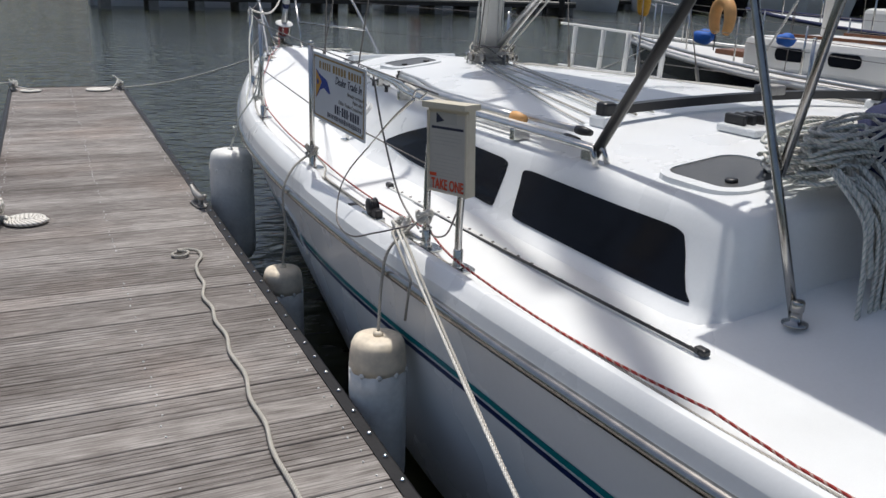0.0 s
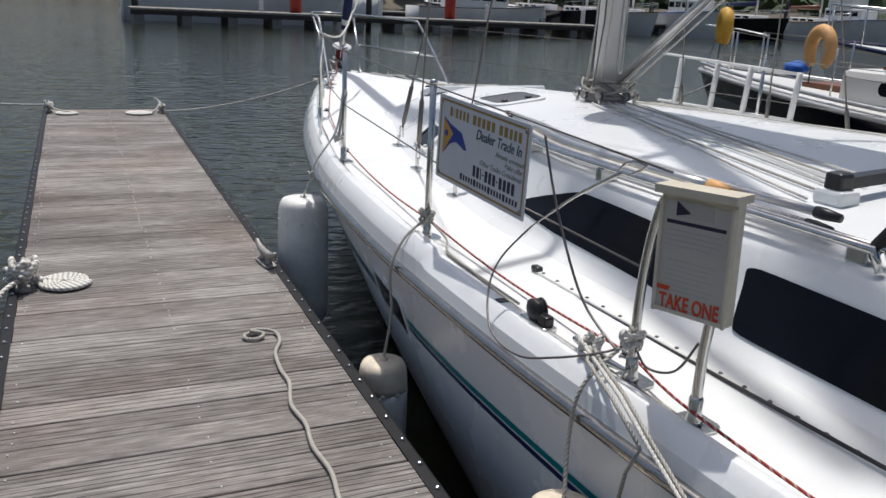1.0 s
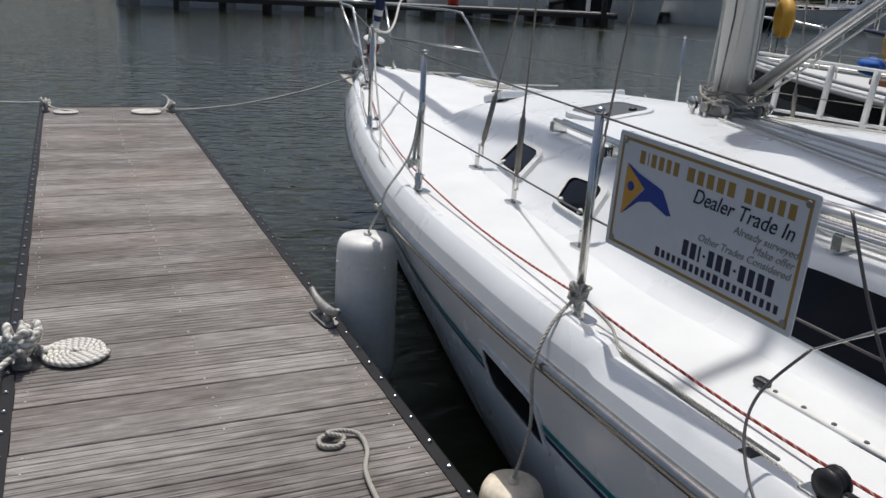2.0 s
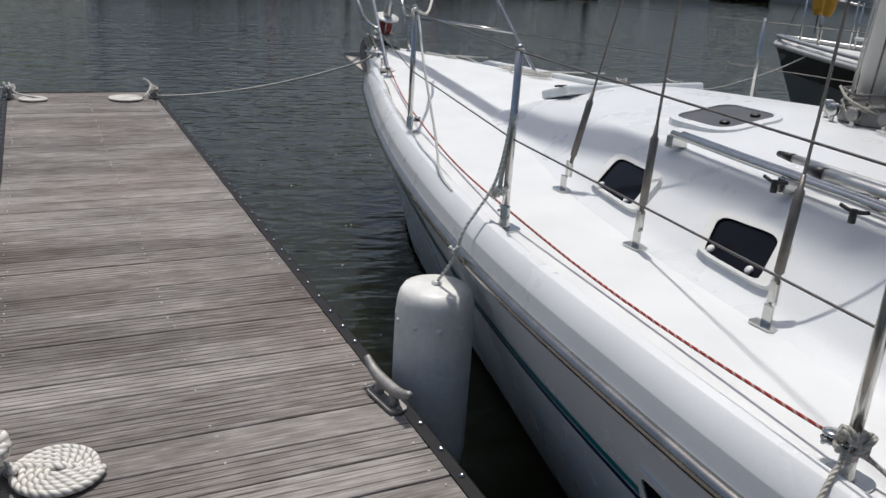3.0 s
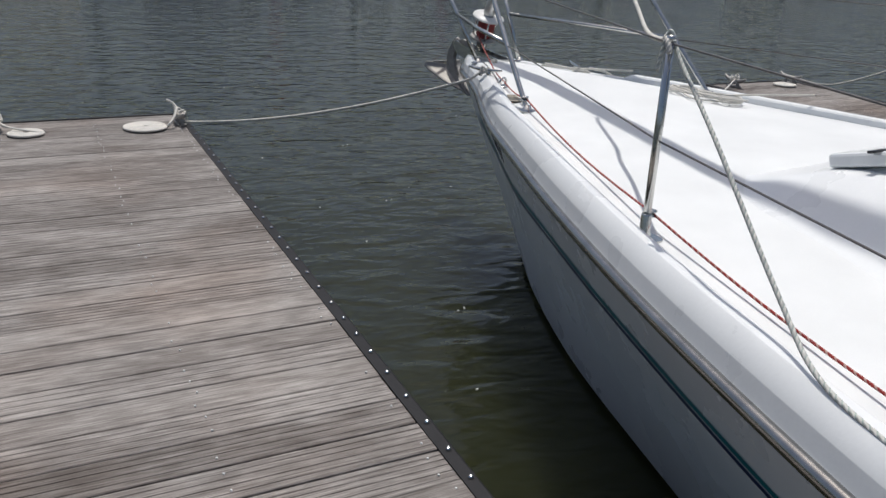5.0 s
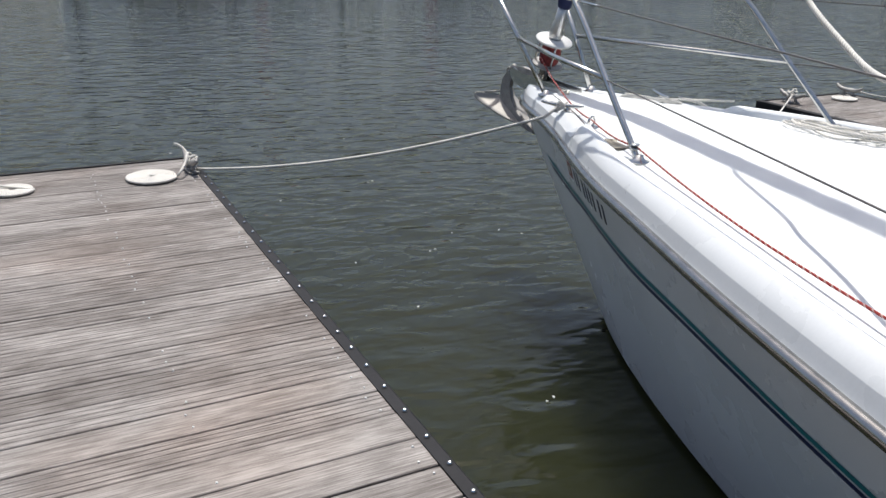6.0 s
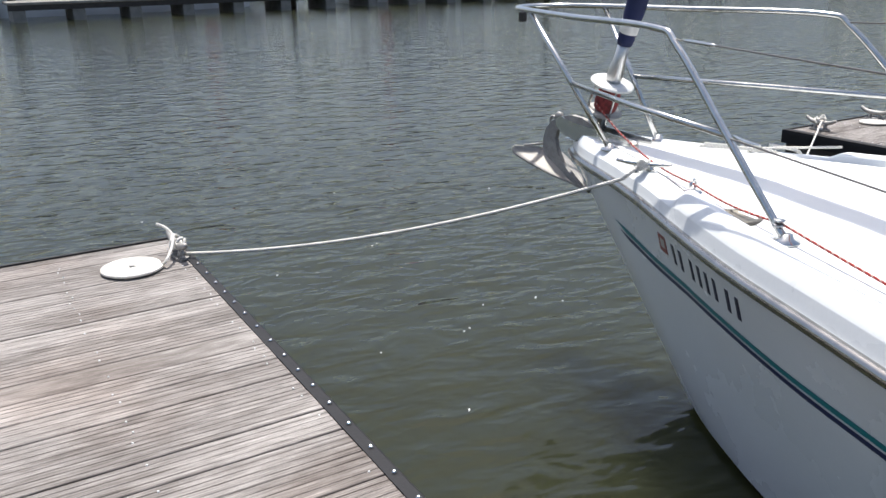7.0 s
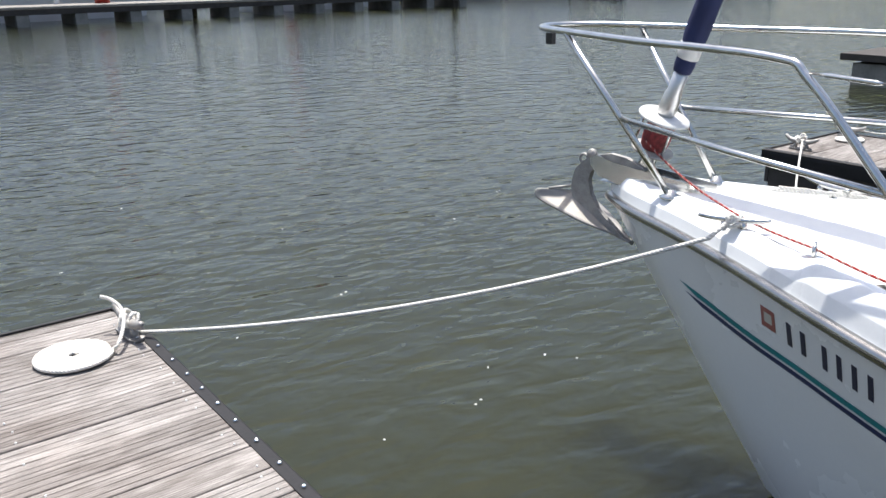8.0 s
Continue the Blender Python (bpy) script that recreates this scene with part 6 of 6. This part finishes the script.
def flat_deck(L, B, z1, sheer, mat, parent, drop=0.06):
    rows = []
    for k in (-1, -0.5, 0, 0.5, 1):
        row = []
        for j in range(31):
            u = j / 30
            row.append((k * max(0.02, breadth(L, B, -L * u) - 0.03), -L * u, z1 + sheer * (1 - u) ** 2 - drop + 0.05 * (1 - k * k)))
        rows.append(row)
    return sheet("deck", rows, mat, parent)


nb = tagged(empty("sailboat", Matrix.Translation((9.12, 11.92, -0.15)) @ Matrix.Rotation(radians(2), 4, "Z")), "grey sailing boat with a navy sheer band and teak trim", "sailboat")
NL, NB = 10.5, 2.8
# topsides in one even grey, with a navy band over their upper part
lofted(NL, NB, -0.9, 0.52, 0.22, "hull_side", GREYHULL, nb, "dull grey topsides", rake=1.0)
lofted(NL, NB, -0.9, 0.52, 0.22, "sheer_strake", NAVYHULL, nb, "glossy navy band under the rail", rows=3, rake=1.0, low=0.80, out=0.008)
flat_deck(NL, NB, 0.62, 0.22, FARWHITE, nb, 0.04)
for s in (-1, 1):
    for nm, dz, r, m in (("rub_band", 0.54, 0.045, FARWHITE), ("cap_rail", 0.645, 0.026, ALLOY)):
        tube(nm, [(s * max(0.02, breadth(NL, NB, -NL * j / 40) - 0.005), -NL * j / 40, dz + 0.22 * (1 - j / 40) ** 2) for j in range(41)], r, m, nb, sides=8)
    for j in range(7):
        y = -0.9 - j * 1.25
        x = s * (breadth(NL, NB, y) - 0.08)
        tube("stanchion", [(x, y, 0.62 + 0.22 * (1 + y / NL) ** 2), (x, y, 1.22 + 0.22 * (1 + y / NL) ** 2)], 0.012, STEEL, nb)
    for h in (0.92, 1.21):
        tube("lifeline", [(s * (breadth(NL, NB, -0.9 - j * 0.5) - 0.08), -0.9 - j * 0.5, h + 0.22 * (1 - (0.9 + j * 0.5) / NL) ** 2) for j in range(16)], 0.004, WIRE, nb)
bm = bmesh.new()
box(bm, (0, -5.2, 0.86), (1.7, 3.8, 0.46), 0, 0.10)
nc = part("cabin", bm, FARWHITE, nb, "white low cabin trunk")
for s in (-1, 1):
    for y in (-4.1, -4.9, -5.7, -6.4):
        bm = bmesh.new()
        slab(bm, rounded(0.45, 0.16, 0.07), 0.01, Matrix.Translation((s * 0.853, y, 0.90)) @ Matrix.Rotation(radians(90), 4, "Z") @ Matrix.Rotation(radians(90), 4, "X"))
        part("cabin_pane", bm, ACRYLIC, nc)
    boxpart("grab_rail", (s * 0.6, -5.2, 1.12), (0.04, 3.0, 0.04), TEAK, nc)
boxpart("vent_grille", (-0.86, -7.05, 0.93), (0.02, 0.34, 0.20), GALV, nc)
boxpart("hatch", (0, -2.6, 0.77), (0.62, 0.62, 0.10), TEAK, nb, "varnished teak hatch")
boxpart("coaming", (0, -8.6, 0.80), (2.1, 2.4, 0.30), TEAK, nb, "varnished teak coaming")
tube("mast", [(0, -3.9, 0.65), (0, -3.9, 6.0), (0, -3.9, 13.0)], 0.075, FARWHITE, nb, sides=12)
tube("boom", [(0, -4.0, 1.9), (0, -8.2, 1.95)], 0.06, FARWHITE, nb, sides=10)
tube("sail_cover", [(0, -4.0, 2.1), (0, -6, 2.08), (0, -8.1, 2.05)], [0.17, 0.14, 0.10], CANVAS, nb, "navy sail cover", 12)
pts = [(s * (breadth(NL, NB, y) - 0.06), y, z) for s, y, z in ((-1, -0.95, 1.35), (-1, -0.45, 1.42), (1, -0.02, 1.45), (1, -0.45, 1.42), (1, -0.95, 1.35))]
tube("pulpit_rail", curve(pts, 6), 0.013, STEEL, nb, sides=8)
for s in (-1, 1):
    for y in (-0.5, -0.95):
        tube("pulpit_leg", [(s * (breadth(NL, NB, y) - 0.06), y, 0.80), (s * (breadth(NL, NB, y) - 0.06), y, 1.38)], 0.012, STEEL, nb)
NM = nb.matrix_world
for s, xx, yy in ((-1, -0.70, -3.9), (1, 0.7, -3.9), (-1, -1.25, -4.4), (1, 1.25, -4.4), (0, 0, -0.05)):
    tube("stay", [(xx if s else 0, yy, 0.7), (0, -3.9, 12.5)], 0.005, WIRE, nb)


def horseshoe(m, mat, label):
    h = tagged(empty("horseshoe_buoy", m), label, "buoy", "horseshoe buoys")
    pts = [(0.19 * math.cos(radians(a)), 0, 0.22 * math.sin(radians(a))) for a in range(-50, 231, 14)]
    tube("float", [(-0.14 if p is None else p[0], p[1], p[2]) for p in pts], [0.05 + 0.03 * math.sin(math.pi * i / (len(pts) - 1)) ** 0.5 for i in range(len(pts))], mat, h, sides=12)
    tube("strap", [(0.12, 0, -0.19), (0.12, 0, -0.40)], 0.008, BLACK, h)
    return h


horseshoe(NM @ pose(-1.02, -1.45, 1.43, 0, 0, 60), BUOYYELLOW, "yellow horseshoe buoy hung on a boat rail")
horseshoe(NM @ pose(-1.36, -3.4, 1.29, 0, 0, 75), BUOYORANGE, "faded orange horseshoe buoy hung on a boat rail")
for x, y, z, r in ((-1.20, -2.95, 1.13, 0.14), (-1.30, -4.4, 1.20, 0.11)):
    rnd = random.Random(int(-y * 10))
    bm = bmesh.new()
    bmesh.ops.create_icosphere(bm, subdivisions=3, radius=r)
    for v in bm.verts:
        v.co *= 1 + 0.25 * noise.noise(v.co * 14)
        v.co.z *= 0.7
    bmesh.ops.transform(bm, matrix=NM @ Matrix.Translation((x, y, z - 0.09)), verts=bm.verts)
    tagged(part("cloth_roll", bm, BLUETARP, smooth=True), "bright blue cloth bundle on a boat's side deck", "bundle", "blue bundles")


def motor_boat(m, L, B, fb, mat, label, cabin=True, mast=False, trim=CANVAS, category="boat"):
    b = tagged(empty("motor_boat" if not mast else "sailboat", m), label, category if not mast else "sailboat")
    lofted(L, B, -1.0, fb, fb * 0.35, "hull_side", mat, b, rake=L * 0.09)
    flat_deck(L, B, fb, fb * 0.35, FARWHITE, b, 0.08)
    sheet("transom", [[(x * B * 0.36, -L, z) for x in (-1, 0, 1)] for z in (-1.0, 0.2, fb)], mat, b, thick=0.05)
    for s in (-1, 1):
        tube("rub_band", [(s * max(0.02, breadth(L, B, -L * j / 24)), -L * j / 24, fb + fb * 0.35 * (1 - j / 24) ** 2 - 0.02) for j in range(25)], 0.035, trim, b, sides=6)
    if cabin:
        bm = bmesh.new()
        box(bm, (0, -L * 0.55, fb + 0.55), (B * 0.62, L * 0.42, 1.1), 0, 0.12)
        c = part("cabin", bm, FARWHITE, b)
        bm = bmesh.new()
        box(bm, (0, -L * 0.60, fb + 1.55), (B * 0.58, L * 0.28, 0.9), 0, 0.1)
        part("wheelhouse", bm, FARWHITE, b)
        for s in (-1, 1):
            for k in range(4):
                boxpart("cabin_pane", (s * B * 0.312, -L * (0.40 + 0.10 * k), fb + 0.68), (0.02, L * 0.075, 0.4), ACRYLIC, c, bevel=0)
    else:
        bm = bmesh.new()
        box(bm, (0, -L * 0.52, fb + 0.2), (B * 0.5, L * 0.38, 0.45), 0, 0.08)
        c = part("cabin", bm, FARWHITE, b)
        for s in (-1, 1):
            for k in range(3):
                boxpart("cabin_pane", (s * B * 0.252, -L * (0.42 + 0.10 * k), fb + 0.24), (0.02, L * 0.07, 0.16), ACRYLIC, c, bevel=0)
    for s in (-1, 1):
        tube("rail", [(s * max(0.05, breadth(L, B, -L * (0.02 + j / 24)) - 0.1), -L * (0.02 + j / 24), fb + fb * 0.35 * (1 - j / 24) ** 2 + 0.6) for j in range(14)], 0.02, STEEL, b, sides=6)
        for j in range(0, 14, 3):
            x, y, z = s * max(0.05, breadth(L, B, -L * (0.02 + j / 24)) - 0.1), -L * (0.02 + j / 24), fb + fb * 0.35 * (1 - j / 24) ** 2
            tube("rail_post", [(x, y, z - 0.05), (x, y, z + 0.6)], 0.015, STEEL, b, sides=6)
    if mast:
        tube("mast", [(0, -L * 0.4, fb), (0, -L * 0.4, fb + L * 0.6), (0, -L * 0.4, fb + L * 1.2)], 0.09, FARWHITE, b, sides=8)
        tube("sail_cover", [(0, -L * 0.4, fb + 1.3), (0, -L * 0.6, fb + 1.25), (0, -L * 0.8, fb + 1.2)], [0.2, 0.17, 0.12], trim, b, sides=8)
    return b


# ---- the opposite pontoon ----
def pontoon(x0, x1, y, wide, top, label):
    p = tagged(empty("pontoon", Matrix.Translation((x0, y, 0))), label, "dock", kind="structure")
    L = x1 - x0
    boxpart("walkway", (L / 2, wide / 2, top - 0.06), (L, wide, 0.12), CONCRETE, p, "pale walkway", bevel=0.02)
    boxpart("waler", (L / 2, -0.04, top - 0.22), (L, 0.08, 0.22), DARKWOOD, p, "dark timber waler")
    boxpart("waler", (L / 2, -0.10, top - 0.06), (L, 0.05, 0.07), CONCRETE, p)
    for k in range(int(L / 2.3) + 1):
        boxpart("float", (0.4 + k * 2.3, wide / 2 - 0.05, top - 0.58), (0.5, wide, 0.5), CONCRETE, p, "pale concrete float", bevel=0.02)
        if k % 3 == 0 and k:
            boxpart("pedestal", (k * 2.3, wide - 0.3, top + 0.45), (0.22, 0.22, 0.9), FARWHITE, p, "white dock pedestal", bevel=0.03)
    return p


pontoon(2.6, 31.0, 46.6, 2.4, 0.25, "long concrete-edged pontoon across the basin")
pontoon(14, 40.0, 62.0, 2.4, 0.25, "farther pontoon with moored boats")
pontoon(34.0, 80.0, 58.0, 2.4, 0.25, "farther pontoon with moored boats")
for x, y in ((3.0, 49.3), (29.6, 46.0), (16.0, 49.6), (42, 57.4), (56, 57.4), (66, 57.4)):
    tagged(lathe("piling", [(0.17, -1.5), (0.17, 2.6), (0.05, 2.75)], DARKWOOD, None, "", 14, Matrix.Translation((x, y, 0))), "weathered timber mooring pile standing in the water", "piling", "mooring piles")
for x, y in ((11.3, 48.2), (20.6, 48.2)):
    tagged(lathe("red_bollard", [(0.32, 0.25), (0.32, 1.5), (0.24, 1.62), (0.05, 1.66)], REDPAINT, None, "", 16, Matrix.Translation((x, y, 0))), "faded red drum standing on the pontoon", "drum", "red drums")
motor_boat(Matrix.Translation((15.5, 52.2, -0.05)) @ Matrix.Rotation(radians(-90), 4, "Z"), 13.0, 4.2, 1.7, FARWHITE, "large white motor cruiser moored at the pontoon", trim=GREYINK)
motor_boat(Matrix.Translation((29.0, 51.6, -0.05)) @ Matrix.Rotation(radians(-90), 4, "Z"), 9.5, 3.2, 0.95, FARWHITE, "white trawler yacht with a dark wheelhouse", trim=INK)
for k, (x, y, L, mastq) in enumerate(((34, 53, 8, True), (39, 54.5, 9, True), (45, 54.0, 9, False), (51, 54.5, 10, True), (57, 53.5, 9, True), (63, 54.5, 10, False), (70, 54, 10, True), (8, 68, 10, True), (19, 69, 11, False), (28, 68.5, 10, True), (36, 69, 11, True))):
    motor_boat(Matrix.Translation((x, y + 2, -0.05)) @ Matrix.Rotation(radians(175 if k < 7 else 0), 4, "Z") @ Matrix.Translation((0, L * 0.5 if k < 7 else 0, 0)), L, L * 0.32, 0.95 if mastq else 1.2, FARWHITE if k % 3 else NAVYHULL, "distant moored boat with pale cabin" if k % 3 else "distant dark-hulled boat with pale cabin", not mastq, mastq, (CANVAS, TEAK, BLUETARP)[k % 3])
# finger docks and boats beyond the neighbour
for k, x in enumerate((15.5, 24.0)):
    d3 = tagged(empty("dock", Matrix.Translation((0, 0, 0))), "timber finger dock among moored boats", "dock", kind="structure")
    boxpart("walkway", (x, 8.0, -0.06), (1.5, 16.0, 0.12), DARKWOOD, d3)
    boxpart("float", (x, 8.0, -0.42), (1.3, 15.6, 0.5), CONCRETE, d3)
for k, (x, y, L) in enumerate(((12.9, 13.2, 10.0), (18.3, 14.0, 11.0), (21.6, 13.0, 10.0), (27.0, 14.5, 11.0), (31.5, 14.0, 10.5))):
    motor_boat(Matrix.Translation((x, y, 0)), L, L * 0.30, 0.85, FARWHITE, "white sailing boat in the neighbouring berths", False, True, (CANVAS, BLUETARP, TEAK)[k % 3])
# shore bank with trees, both added to darken reflections in the far water
bm = bmesh.new()
rows = [(-400, 118, -1.0), (-400, 123, 1.2), (-400, 150, 1.8), (-400, 420, 2.2)]
V = [[bm.verts.new((x, y + 5 * math.sin(x * 0.03), z)) for x in range(-400, 601, 25)] for _, y, z in rows]
for a, b in zip(V, V[1:]):
    for i in range(len(a) - 1):
        bm.faces.new((a[i], a[i + 1], b[i + 1], b[i]))
tagged(part("reflection_bank", bm, BANK), "low earth bank added across the harbour for the water's reflections", "bank", kind="structure")
rnd = random.Random(77)
V, F = [], []
for i in range(5200):
    t = rnd.random()
    x = -380 + 960 * t
    hgt = 4 + 2.5 * math.sin(x * 0.05) + 1.5 * math.sin(x * 0.21 + 1)
    z = 1.2 + rnd.random() ** 0.7 * max(3, hgt)
    y = 130 + rnd.uniform(-4, 14)
    s = rnd.uniform(0.8, 2.2)
    o = len(V)
    d1 = Vector((rnd.uniform(-1, 1), rnd.uniform(-1, 1), rnd.uniform(-1, 1))).normalized() * s
    d2 = d1.cross(Vector((rnd.uniform(-1, 1), rnd.uniform(-1, 1), rnd.uniform(-1, 1)))).normalized() * s
    c = Vector((x, y, z))
    V += [c + d1, c + d2, c - d1, c - d2]
    F.append((o, o + 1, o + 2, o + 3))
me = bpy.data.meshes.new("reflection_trees")
me.from_pydata(V, [], F)
tagged(link("reflection_trees", me, FOLIAGE), "dark green tree line added along the shore to darken water reflections", "trees", kind="stuff")

# ---- dock boards ----
dock_boards(dock, DX0 + 0.05, DX1, DY0, FIRST, 4)
end_board = new("board", board_mesh(DX1 - DX0 - 0.05, 3, DY1 - FIRST))
end_board.parent = dock
end_board.location = (DX0 + 0.05, (DY1 + FIRST) / 2, 0.0)
dock_boards(dock2, QX0, QX1, 2.0, QY1, 9)
